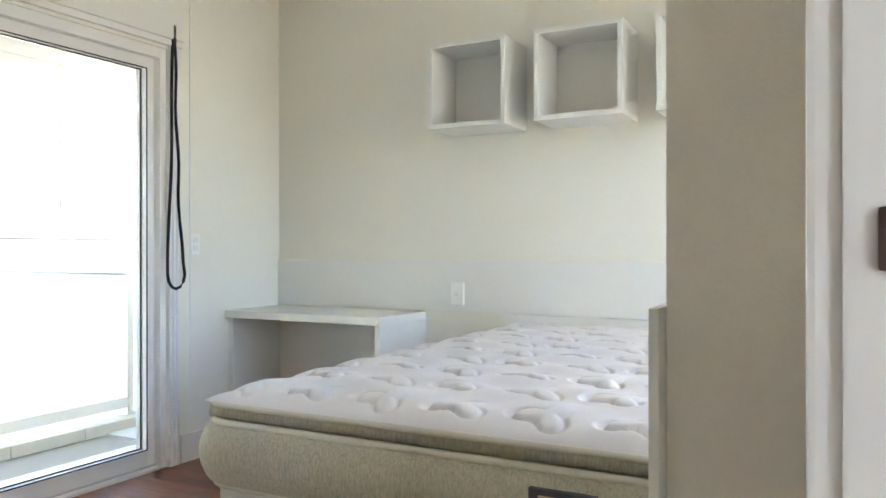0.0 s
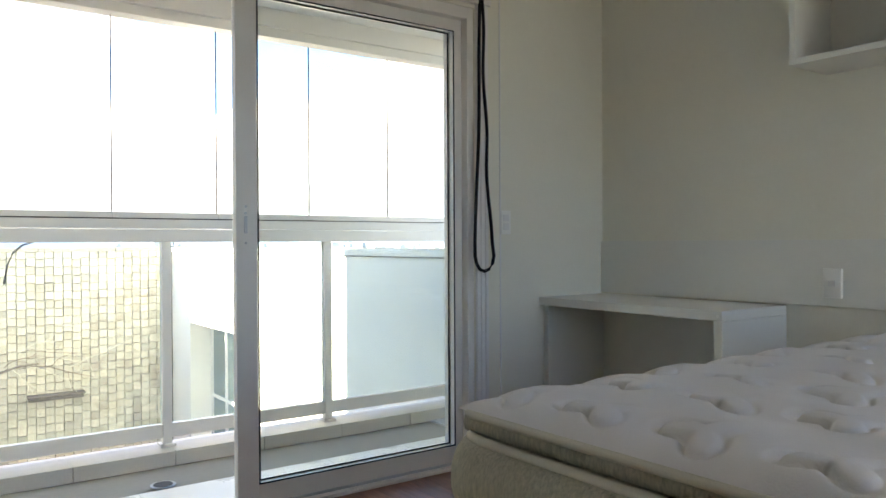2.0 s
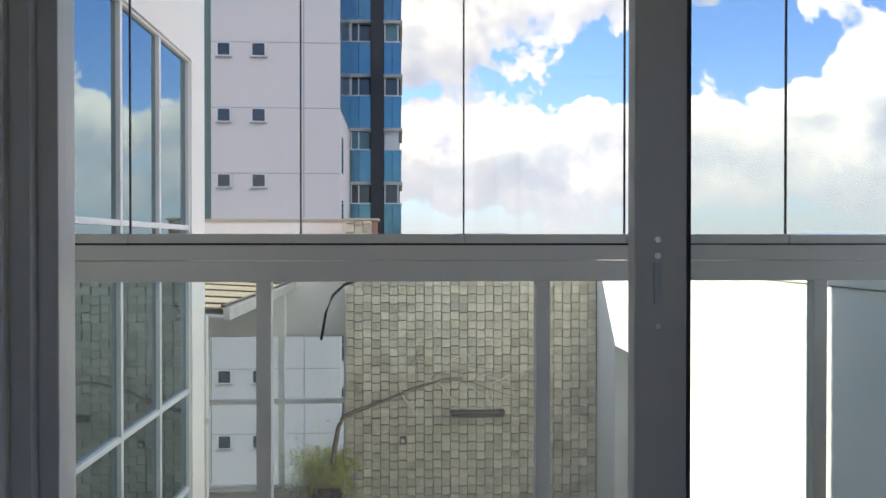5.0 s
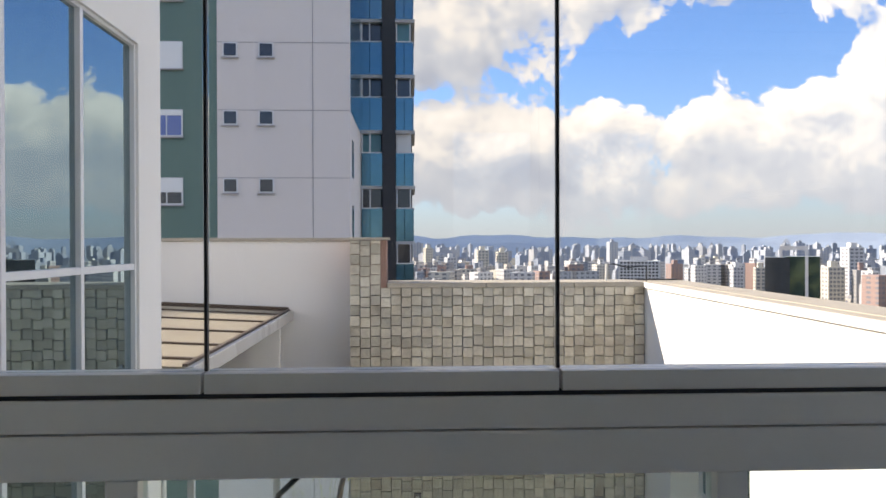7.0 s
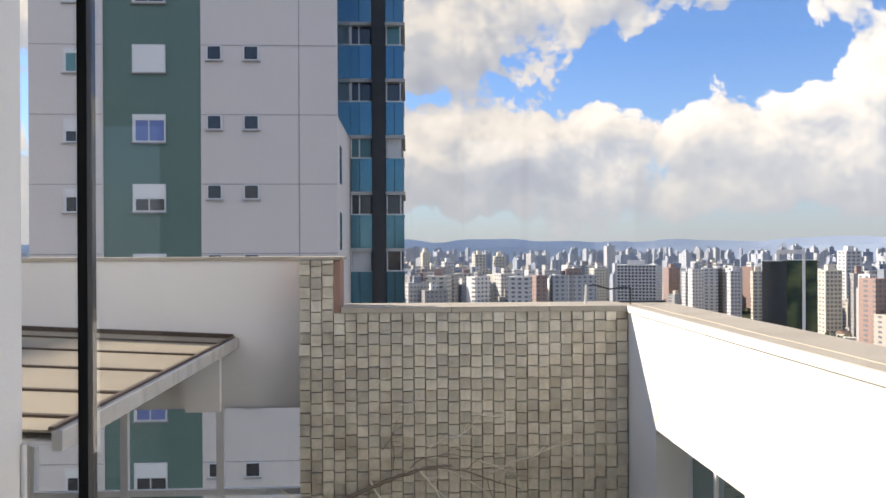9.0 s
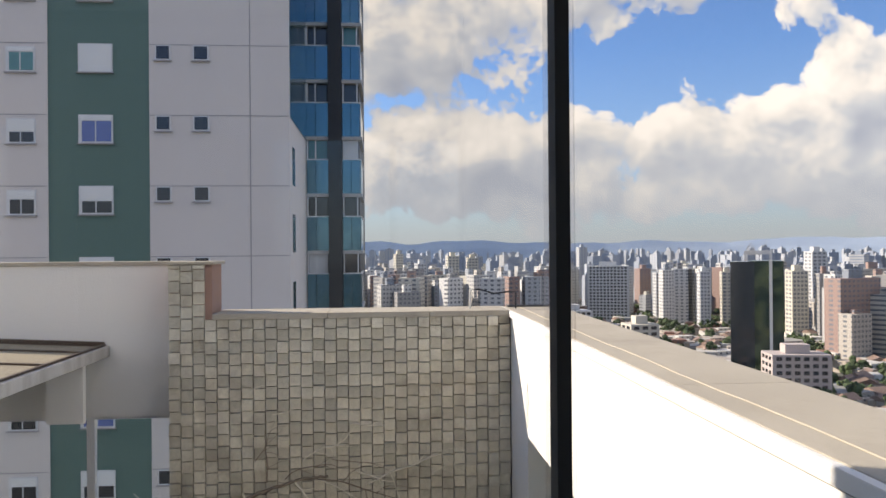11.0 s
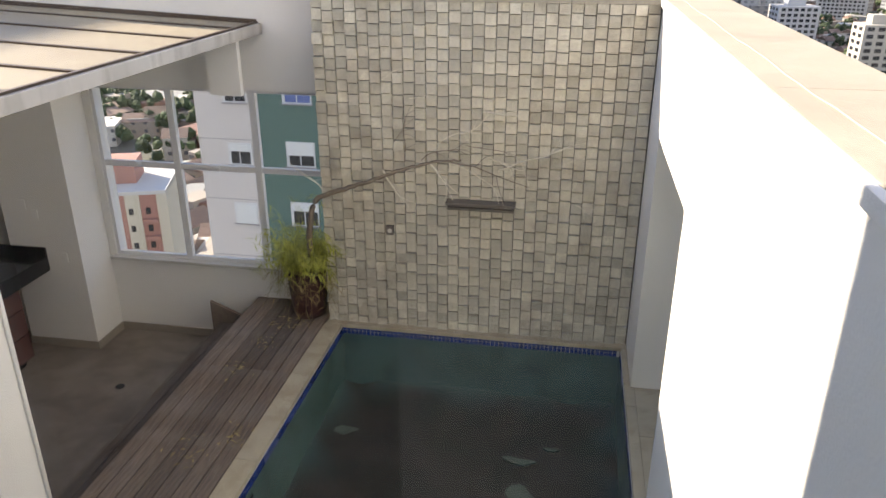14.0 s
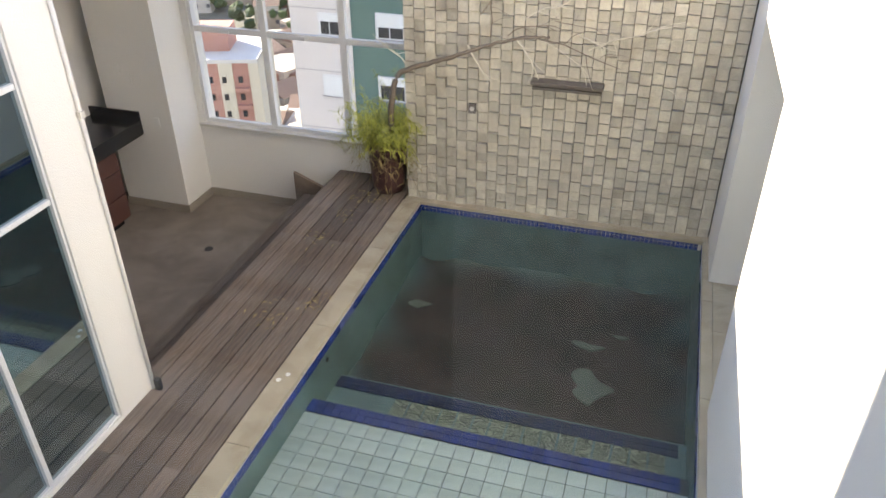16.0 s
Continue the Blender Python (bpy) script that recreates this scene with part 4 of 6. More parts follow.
def plate(name, label, x0, y0, z0, x1, y1, z1, axis, rows):
    t = thing(name, label, "light switch", ((x0 + x1) / 2, (y0 + y1) / 2, z0))
    part("cover_plate", box(x0, y0, z0, x1, y1, z1, 0.003), M_PLASTIC, t)
    for a, b in rows:
        if axis == "x":
            part("rocker", box(x0 - 0.004, y0 + 0.022, a, x0 + 0.001, y1 - 0.022, b, 0.002), M_TRIM, t)
        else:
            part("rocker", box(x0 + 0.012, y0 - 0.003, a, x1 - 0.012, y0 + 0.001, b, 0.002), M_TRIM, t)
    return t


plate("light_switch", "white plastic light switch on the panel by the desk", RX - 0.030, 1.56, 0.775, RX - 0.014, 1.63, 0.888, "x", [(0.82, 0.842)])
plate("light_switch", "white plastic double switch on the window wall", 2.563, WY - 0.009, 1.03, 2.62, WY, 1.138, "y", [(1.05, 1.08), (1.09, 1.12)])
sk = thing("wall_socket", "white socket plate on the wall under the desk", "socket", (RX, 2.2, 0.35))
part("plate", box(RX - 0.04, 2.22, 0.36, RX - 0.03, 2.29, 0.43, 0.003), M_PLASTIC, sk)

# ---- the bed: base, mattress with pillow top, quilting as real relief ----
bed = thing("bed", "bare double bed with quilted pillow-top mattress", "bed", (2.2, 0.5, 0))
BX0, BX1, BY0, BY1 = 1.20, 3.20, -0.285, 1.295
part("base", box(BX0 + 0.03, BY0 + 0.03, 0.08, BX1, BY1 - 0.03, 0.472, 0.02), M_BASE, bed)
for x in (BX0 + 0.15, BX1 - 0.15):
    for y in (BY0 + 0.15, BY1 - 0.15):
        part("leg", disc(x, y, 0, 0.03, 0.08), M_RUBBER, bed)
def rounded_ring(x0, y0, x1, y1, r, z, n=7):
    pts = []
    for cx, cy, a0 in ((x1 - r, y1 - r, 0), (x0 + r, y1 - r, 90), (x0 + r, y0 + r, 180), (x1 - r, y0 + r, 270)):
        for k in range(n):
            a = radians(a0 + 90 * k / (n - 1))
            pts.append((cx + r * math.cos(a), cy + r * math.sin(a), z))
    return pts + [pts[0]]


mb = bmesh.new()
loops = []
for k in range(13):
    q = k / 12
    out = 0.046 * math.sin(math.pi * q) ** 0.5
    ring = rounded_ring(BX0 - out, BY0 - out, BX1 + out, BY1 + out, 0.10 + out, 0.474 + 0.158 * q)[:-1]
    loops.append([mb.verts.new(p) for p in ring])
for a, b in zip(loops, loops[1:]):
    for k in range(len(a)):
        mb.faces.new((a[k], a[(k + 1) % len(a)], b[(k + 1) % len(a)], b[k]))
mb.faces.new(loops[0][::-1])
mb.faces.new(loops[-1])
mat_ = part("mattress", mb, M_SIDE, bed, "woven olive mattress side", smooth=True)
for z, grow in ((0.480, 0.004), (0.630, 0.004)):
    part("piping", tube(rounded_ring(BX0 - grow, BY0 - grow, BX1 + grow, BY1 + grow, 0.10, z), 0.010, 6), M_PIPING, mat_, "cream corded piping", smooth=True)
part("pillow_side", box(BX0 + 0.012, BY0 + 0.012, 0.634, BX1 - 0.012, BY1 - 0.012, 0.668, 0.016), M_SIDE, bed, "olive side band of the pillow top", smooth=True)
part("top_piping", tube(rounded_ring(BX0 + 0.004, BY0 + 0.004, BX1 - 0.004, BY1 - 0.004, 0.06, 0.672), 0.008, 6), M_PIPING, bed, "cream piping round the pillow top", smooth=True)


def quilt_height(x, y):
    """Puffed cushions between stitched, three-lobed curls laid in a staggered bond."""
    u, v = x - BX0, y - BY0
    cu, cv = 0.215, 0.2
    h = 0.006 * math.sin(u * 2 * math.pi / cu) * math.sin(v * math.pi / cv)
    for i in range(int(u / cu) - 1, int(u / cu) + 2):
        for j in range(int(v / cv) - 1, int(v / cv) + 2):
            cx = (i + 0.5) * cu
            cy = (j + 0.5 + 0.5 * (i % 2)) * cv
            dx, dy = u - cx, v - cy
            r, a = math.hypot(dx, dy * 0.85), math.atan2(dy, dx)
            edge_r = 0.050 * (1 + 0.40 * math.cos(3 * a + 0.7 + 0.9 * ((i + j) % 2)))
            open_side = 0.5 + 0.5 * math.cos(a - 2.4)
            h -= 0.017 * math.exp(-((r - edge_r) / 0.0085) ** 2) * min(1.0, 1.6 * open_side)
            h += 0.007 * max(0.0, 1 - (r / max(edge_r, 0.02)) ** 2)
    return h


qb = bmesh.new()
NX, NY = 400, 316
grid = []
for i in range(NX + 1):
    row = []
    for j in range(NY + 1):
        s, t = i / NX, j / NY
        x = BX0 + 0.006 + (BX1 - BX0 - 0.012) * s
        y = BY0 + 0.006 + (BY1 - BY0 - 0.012) * t
        e = min(x - BX0, BX1 - x, y - BY0, BY1 - y)
        lip = 1 - math.exp(-e / 0.045)
        z = 0.672 + 0.042 * lip + quilt_height(x, y) * lip
        row.append(qb.verts.new((x, y, z)))
    grid.append(row)
for i in range(NX):
    for j in range(NY):
        qb.faces.new((grid[i][j], grid[i + 1][j], grid[i + 1][j + 1], grid[i][j + 1]))
part("quilted_top", qb, M_FABRIC, bed, "white quilted ticking with stitched curls", smooth=True)
tag = part("label_tag", box(BX0 - 0.050, 0.262, 0.545, BX0 - 0.038, 0.395, 0.606, 0.002), M_TAG, bed, "dark grey woven maker's tag")
for z, y0, y1 in ((0.590, 0.30, 0.375), (0.579, 0.31, 0.37), (0.566, 0.30, 0.36)):
    part("text_bar", box(BX0 - 0.0512, y0, z, BX0 - 0.0495, y1, z + 0.004), M_PIPING, tag)

# parquet: boards laid in a staggered bond towards the window
boards = [mesh_of("board", box(0, 0, 0, 0.079, 0.598, 0.012, 0.0012), M_PARQ) for _ in range(1)]
parquet = bpy.data.objects["floor"]
for i in range(42):
    x = -0.05 + 0.08 * i
    y = -0.30 - (0.37 * i) % 0.6
    k = 0
    while y < 2.75:
        far = y < 1.2 and x > 1.25
        if y + 0.6 <= 2.78 and not far:
            piece("board", boards[0], parquet, pose(x, y, -0.012))
        y += 0.6
        k += 1
edge = bmesh.new()
for i in range(57):
    box(-1.3 + 0.08 * i, 2.2, -0.0125, -1.3 + 0.08 * i + 0.079, 2.775, -0.0005, 0, edge)
box(-1.3, -1.6, -0.0125, -0.06, 2.2, -0.0005, 0, edge)
box(-0.06, -1.6, -0.0125, 3.24, -0.35, -0.0005, 0, edge)
box(1.24, -0.35, -0.0125, 3.24, 1.25, -0.0005, 0, edge)
tagged(part("floor_boards", edge, M_PARQ, parquet), kind="stuff")

# balcony floor tiles and kerb stones
bf = bpy.data.objects["balcony_floor"]
tile_a = mesh_of("floor_tile", box(0, 0, 0, 0.447, 0.447, 0.012, 0.0015), M_TILEF)
for i in range(9):
    for j in range(3):
        x, y = -0.62 + 0.45 * i, 2.66 + 0.45 * j
        if j == 0:
            continue
        if x < -0.42:
            continue
        if x + 0.447 <= 3.32 and y + 0.447 <= 3.99:
            piece("floor_tile", tile_a, bf, pose(x, y, -0.102))
extra = bmesh.new()
for i in range(9):
    x = -0.62 + 0.45 * i
    a, b = max(x, -0.42), min(x + 0.447, 3.32)
    box(a, 2.955, -0.102, b, 3.107, -0.0902, 0, extra)
box(2.98, 3.11, -0.102, 3.32, 3.557, -0.0902, 0, extra)
box(2.98, 3.56, -0.102, 3.32, 3.948, -0.0902, 0, extra)
box(-0.42, 3.11, -0.102, -0.173, 3.557, -0.0902, 0, extra)
box(-0.42, 3.56, -0.102, -0.173, 3.948, -0.0902, 0, extra)
tagged(part("floor_tiles", extra, M_TILEF, bf), kind="stuff")
kb = bpy.data.objects["balcony_kerb"]
stone = mesh_of("kerb_stone", box(0, 0, 0, 0.458, 0.135, 0.072, 0.004), M_KERB)
for i in range(8):
    piece("kerb_stone", stone, kb, pose(-0.40 + 0.462 * i, 3.93, -0.1))

# ---- court: spout, planter, vine ----
sp = thing("water_spout", "dark slate waterfall spout jutting from the stone wall", "water spout", (1.9, 10.35, -0.86))
part("slab", box(1.585, 10.30, -0.845, 2.215, 10.46, -0.822, 0.003), M_SPOUT, sp)
part("slab", box(1.60, 10.315, -0.892, 2.20, 10.46, -0.868, 0.003), M_SPOUT, sp)
part("body", box(1.60, 10.34, -0.868, 2.20, 10.46, -0.845), M_STONE_BACK, sp)
ob_ = thing("outlet_box", "small rusty outlet box set in the stone wall", "outlet box", (1.035, 10.43, -1.17))
part("frame", box(1.0, 10.405, -1.215, 1.07, 10.44, -1.125, 0.004), M_SPOUT, ob_)
part("cover", disc(0, 0, 0, 0.022, 0.006, sides=14), M_KERB, ob_).matrix_basis = pose(1.035, 10.405, -1.17, 90, 0, 0)

rnd = random.Random(7)
CXP, CYP = 0.13, 10.54
pot = thing("potted_bamboo_grass", "maroon pot of unkempt yellow-green bamboo grass in the deck corner", "potted plant", (CXP, CYP, -2.19))
pb = bmesh.new()
prof = [(0.15, -2.19), (0.175, -2.1), (0.195, -1.85), (0.2, -1.74), (0.215, -1.72), (0.215, -1.69), (0.185, -1.69), (0.18, -1.74)]
rings = []
for r, z in prof:
    rings.append([pb.verts.new((CXP + r * math.cos(a), CYP + r * math.sin(a), z)) for a in (2 * math.pi * k / 20 for k in range(20))])
for a, b in zip(rings, rings[1:]):
    for k in range(20):
        pb.faces.new((a[k], a[(k + 1) % 20], b[(k + 1) % 20], b[k]))
pb.faces.new(rings[0])
part("pot", pb, M_POT, pot, smooth=True)
part("soil", disc(CXP, CYP, -1.75, 0.178, 0.01), M_SOIL, pot)


def keep_clear(p):
    """Holds a leaf off the walls behind the pot and above the deck."""
    p.y = min(p.y, 10.40 if p.x > 0.34 else 10.79)
    p.z = max(p.z, -2.185)
    return p


def clump(n, leaf_mat, length, spread, droop, seed, name, leaves=13, leaf=(0.06, 0.13)):
    """Thin arching stems set with many short pointed leaves, joined into one mesh."""
    r = random.Random(seed)
    bm = bmesh.new()
    for _ in range(n):
        a = r.uniform(0, 2 * math.pi)
        base = Vector((CXP + 0.12 * math.cos(a) * r.random(), CYP + 0.12 * math.sin(a) * r.random(), -1.74))
        a += r.uniform(-0.8, 0.8)
        out = Vector((math.cos(a), math.sin(a), 0)) * spread * r.uniform(0.2, 1.0)
        L, fall = length * r.uniform(0.45, 1.1), droop * r.uniform(0.4, 1.4)

        def at(q):
            return keep_clear(base + out * q ** 1.3 + Vector((0, 0, L * (1.8 * q - (0.8 + fall) * q * q))))
        tube([at(k / 6) for k in range(7)], 0.0022, 3, bm, 0.5)
        for k in range(leaves):
            q = r.uniform(0.25, 1.0)
            p = at(q)
            d = Vector((r.uniform(-1, 1), r.uniform(-1, 1), r.uniform(-0.9, 0.5))).normalized()
            side = d.cross(Vector((r.uniform(-0.4, 0.4), r.uniform(-0.4, 0.4), 1))).normalized() * r.uniform(0.003, 0.0065)
            ll = r.uniform(*leaf)
            mid = p + d * ll * 0.4
            tip = keep_clear(p + d * ll + Vector((0, 0, -0.02)))
            va = [bm.verts.new(w) for w in (p, mid - side, tip, mid + side)]
            bm.faces.new(va)
    return part(name, bm, leaf_mat, pot)


clump(150, M_LEAF, 0.55, 0.46, 0.35, 3, "green_leaves", 20)
clump(90, M_LEAF, 0.42, 0.5, 0.9, 5, "drooping_leaves", 14)
clump(80, M_DRY, 0.26, 0.42, 2.0, 11, "dry_leaves", 8)
clump(14, M_LEAF, 0.85, 0.34, 0.1, 17, "tall_stalks", 9)

vine = thing("bare_vine", "bare grey vine trunk with dry twigs along the stone wall", "vine", (0.3, 10.3, -1.7))
bend_ = [(0.2, 10.5, -1.745), (0.24, 10.38, -1.3), (0.28, 10.34, -1.1), (0.305, 10.34, -0.97), (0.375, 10.345, -0.862), (0.53, 10.35, -0.797), (0.72, 10.355, -0.728),
         (0.86, 10.36, -0.68), (1.01, 10.36, -0.615), (1.26, 10.37, -0.525), (1.50, 10.38, -0.463), (1.62, 10.38, -0.45)]
trunk = []
bend_ += [(1.75, 10.38, -0.44), (1.9, 10.38, -0.43)]
for k in range(1, len(bend_) - 2):
    p0, p1, p2, p3 = (Vector(q) for q in bend_[k - 1:k + 3])
    for u in (0.0, 0.25, 0.5, 0.75):
        w_ = 0.5 * (2 * p1 + (p2 - p0) * u + (2 * p0 - 5 * p1 + 4 * p2 - p3) * u * u + (3 * p1 - p0 - 3 * p2 + p3) * u ** 3)
        trunk.append(w_ + Vector((0, 0, 0.006 * math.sin(5.1 * k + 9 * u))))
part("trunk", tube([bend_[0]] + trunk, 0.031, 9, taper=0.3), M_BARK, vine, smooth=True)


def twig(start, direction, length, r, mat, seed, name="twig"):
    rr = random.Random(seed)
    p, d = Vector(start), Vector(direction).normalized()
    pts = [tuple(p)]
    n = 7
    for _ in range(n):
        d = (d + Vector((rr.uniform(-0.35, 0.35), rr.uniform(-0.08, 0.08), rr.uniform(-0.3, 0.25)))).normalized()
        p = p + d * length / n
        p.y = min(p.y, 10.405)
        pts.append(tuple(p))
    part(name, tube(pts, r * (2.1 if mat is M_TWIG else 1.6), 5, taper=0.4), mat, vine)
    return pts


for i, (s, d, L, r, m) in enumerate((
        ((1.0, 10.36, -0.56), (0.6, 0, -0.9), 0.42, 0.005, M_TWIG), ((1.42, 10.38, -0.46), (0.4, 0, -1), 0.42, 0.006, M_TWIG),
        ((1.62, 10.38, -0.47), (1, 0, 0.15), 0.75, 0.005, M_BARK), ((1.62, 10.38, -0.47), (1, 0, -0.5), 0.6, 0.004, M_TWIG),
        ((2.05, 10.38, -0.52), (1, 0, 0.4), 0.75, 0.005, M_TWIG), ((1.95, 10.38, -0.4), (0.8, -0.1, -0.6), 0.35, 0.005, M_TWIG),
        ((1.35, 10.38, -0.46), (0.5, 0, 1), 0.5, 0.004, M_BARK), ((1.2, 10.37, -0.48), (0.2, 0, 1), 0.45, 0.004, M_BARK),
        ((1.5, 10.38, -0.3), (1, 0, 0.35), 0.45, 0.004, M_TWIG), ((1.7, 10.38, -0.2), (1, 0, 0.1), 0.35, 0.004, M_TWIG),
        ((1.9, 10.38, 0.0), (1, 0, -0.1), 0.32, 0.005, M_TWIG), ((1.1, 10.38, -0.3), (0.5, 0, 0.7), 0.4, 0.003, M_BARK),
        ((1.75, 10.38, -0.3), (1, 0, -0.25), 0.5, 0.003, M_BARK), ((2.6, 10.38, -0.45), (1, 0, 0.25), 0.35, 0.003, M_TWIG),
        ((2.75, 10.38, -0.80), (1, 0, -0.4), 0.25, 0.003, M_TWIG), ((1.25, 10.38, 0.1), (1, 0, 0.2), 0.22, 0.003, M_TWIG),
        ((1.0, 10.38, 0.25), (1, 0, 0.4), 0.2, 0.003, M_TWIG), ((0.42, 10.32, -0.76), (-0.4, 0, 0.8), 0.4, 0.003, M_TWIG))):
    pts = twig(s, d, L, r, m, 100 + i)
    for k in (2, 4, 5):
        twig(pts[k], (rnd.uniform(0.2, 1), 0, rnd.uniform(-0.9, 0.9)), L * 0.4, r * 0.55, m, 200 + 10 * i + k)

# ---- deck ----
deck = thing("pool_deck", "weathered grey-brown timber deck along the pool", "deck", (-0.1, 8, -2.23), kind="structure")
W = 0.127
dm = [mesh_of("plank", box(0, 0, 0, W - 0.010, L, 0.026, 0.003), M_DECK) for L in (1.4, 2.1, 2.8)]
for i in range(7):
    x = -0.545 + W * i
    y, k = 10.80, i
    lim = 2.95
    while y > lim:
        L = (1.4, 2.1, 2.8)[(k * 2 + i) % 3]
        y -= L
        xs = x
        if y + L < 7.2 and x + W < WX + 0.02:
            pass
        elif y > 2.0:
            piece("plank", dm[(k * 2 + i) % 3], deck, pose(xs, y + 0.003, -2.23 + 0.034 - 0.026 + 0.0012 * (i * 7 % 3)))
        k += 1
stp = thing("deck_steps", "two timber steps from the patio up to the deck", "steps", (-0.75, 9, -2.75), kind="structure")
for k, (x0, x1, z) in enumerate(((-0.76, -0.56, -2.38), (-0.96, -0.76, -2.565))):
    part("tread", box(x0, 7.2, z - 0.026, x1 - 0.012, 10.5 - 0.1 * k, z, 0.003), M_DECK, stp)
    part("tread", box(x0 - 0.09, 7.2, z - 0.03, x0 - 0.008, 10.5 - 0.1 * k, z - 0.004, 0.003), M_DECK, stp)
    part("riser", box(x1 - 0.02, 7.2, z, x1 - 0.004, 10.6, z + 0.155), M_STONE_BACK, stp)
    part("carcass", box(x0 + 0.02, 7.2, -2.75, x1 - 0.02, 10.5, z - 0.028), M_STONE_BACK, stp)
eb = box(-0.98, 10.55, -2.75, -0.60, 10.59, -2.17)
for v in eb.verts:
    if v.co.z > -2.3 and v.co.x > -0.8:
        v.co.z = -2.33
part("end_board", eb, M_DECK, stp, "dark slanting end board")
post = thing("steel_post_foot", "small dark metal shoe at the foot of the wing corner", "metal shoe", (-0.36, 7.2, -2.19))
part("shoe", box(-0.375, 7.19, -2.195, -0.335, 7.225, -2.10, 0.004), M_RUBBER, post)

lr = random.Random(31)
lv, lf = [], []


def flake(x, y, z, size):
    """One curled fragment of leaf or dirt lying flat."""
    a = lr.uniform(0, 6.283)
    k = len(lv)
    d = Vector((math.cos(a), math.sin(a), 0)) * size
    e = Vector((-math.sin(a), math.cos(a), 0)) * size * lr.uniform(0.12, 0.4)
    c = Vector((x, y, z))
    lv.extend(tuple(q) for q in (c - d, c + e + Vector((0, 0, 0.25 * size)), c + d, c - e + Vector((0, 0, 0.1 * size))))
    lf.append((k, k + 1, k + 2, k + 3))


for cx_, cy_ in ((-0.16, 9.37), (-0.09, 9.89), (-0.04, 10.30), (0.14, 10.30), (0.24, 8.46), (-0.05, 8.18)):
    for _ in range(26):
        flake(cx_ + lr.gauss(0, 0.07), min(cy_ + lr.gauss(0, 0.09), 10.4), -2.192, lr.uniform(0.008, 0.035))
me_l = bpy.data.meshes.new("leaf_litter")
me_l.from_pydata(lv, [], lf)
me_l.materials.append(M_DRY)
tagged(new("leaf_litter", me_l), "dry leaf scraps scattered on the timber deck", "leaves", kind="stuff")
lv, lf = [], []
for _ in range(420):
    q = lr.random() ** 0.6
    flake(PXL + 0.05 + 2.6 * (1 - q), 7.58 - lr.random() * 1.3, -2.538, lr.uniform(0.003, 0.008))
me_l = bpy.data.meshes.new("pool_dirt")
me_l.from_pydata(lv, [], lf)
me_l.materials.append(M_SOIL)
tagged(new("pool_dirt", me_l), "dark specks of dirt on the shallow pool tiles", "dirt", kind="stuff")

# ---- pool tiles ----
pool_ = bpy.data.objects["swimming_pool"]
tm = mesh_of("pool_tile", box(0, 0, 0, 0.1245, 0.1245, 0.012, 0.002), M_AQUA)
NT = 21
for i in range(NT):
    for j in range(9):
        piece("pool_tile", tm, pool_, pose(PXL + 0.004 + 0.1305 * i, 7.62 - 0.1305 * (j + 1), -2.552))
rest = bmesh.new()
for i in range(NT):
    for j in range(9, 25):
        x, y = PXL + 0.004 + 0.1305 * i, 7.62 - 0.1305 * (j + 1)
        box(x, y, -2.552, x + 0.1245, y + 0.1245, -2.54, 0, rest)
tagged(part("pool_tiles", rest, M_AQUA, pool_), kind="stuff")


def mosaic(name, parent, origin, ustep, vstep, nu, nv, size, depth, mat, normal):
    """A strip of small square tiles with open joints, as one mesh."""
    verts, faces = [], []
    o, u, v, n = Vector(origin), Vector(ustep), Vector(vstep), Vector(normal)
    for i in range(nu):
        for j in range(nv):
            p = o + u * i + v * j
            a, b = u.normalized() * size, v.normalized() * size
            k = len(verts)
            for q in (p, p + a, p + a + b, p + b):
                verts.append(q)
            for q in (p, p + a, p + a + b, p + b):
                verts.append(q + n * depth)
            faces += [(k, k + 1, k + 2, k + 3), (k + 4, k + 5, k + 6, k + 7), (k, k + 1, k + 5, k + 4), (k + 1, k + 2, k + 6, k + 5), (k + 2, k + 3, k + 7, k + 6), (k + 3, k, k + 4, k + 7)]
    me = bpy.data.meshes.new(name)
    me.from_pydata([tuple(w) for w in verts], [], faces)
    me.materials.append(mat)
    ob = new(name, me)
    if parent:
        ob.parent = parent
        ob.matrix_parent_inverse = parent.matrix_basis.inverted()
    return tagged(ob, kind="stuff")


s = 0.0405
mosaic("blue_band_left", pool_, (PXL, 4.4, -2.318), (0, s, 0), (0, 0, s), 148, 2, s - 0.004, 0.005, M_BLUE, (1, 0, 0))
mosaic("blue_band_far", pool_, (PXL + 0.004, PYF, -2.318), (s, 0, 0), (0, 0, s), 67, 2, s - 0.004, 0.005, M_BLUE, (0, -1, 0))
mosaic("blue_band_right", pool_, (PXR, 4.4, -2.318), (0, s, 0), (0, 0, s), 148, 2, s - 0.004, 0.005, M_BLUE, (-1, 0, 0))
mosaic("blue_step_edge", pool_, (PXL + 0.004, 7.63, -2.546), (0.0655, 0, 0), (0, 0.0655, 0), 41, 2, 0.0615, 0.006, M_BLUE, (0, 0, 1))
mosaic("blue_lower_step", pool_, (PXL + 0.004, 8.13, -2.738), (0.0655, 0, 0), (0, 0.0655, 0), 41, 2, 0.0615, 0.006, M_BLUE_DIM, (0, 0, 1))
mosaic("step_tread_tiles", pool_, (PXL + 0.53, 7.78, -2.738), (0.1305, 0, 0), (0, 0.116, 0), 16, 3, 0.113, 0.006, M_STEP, (0, 0, 1))

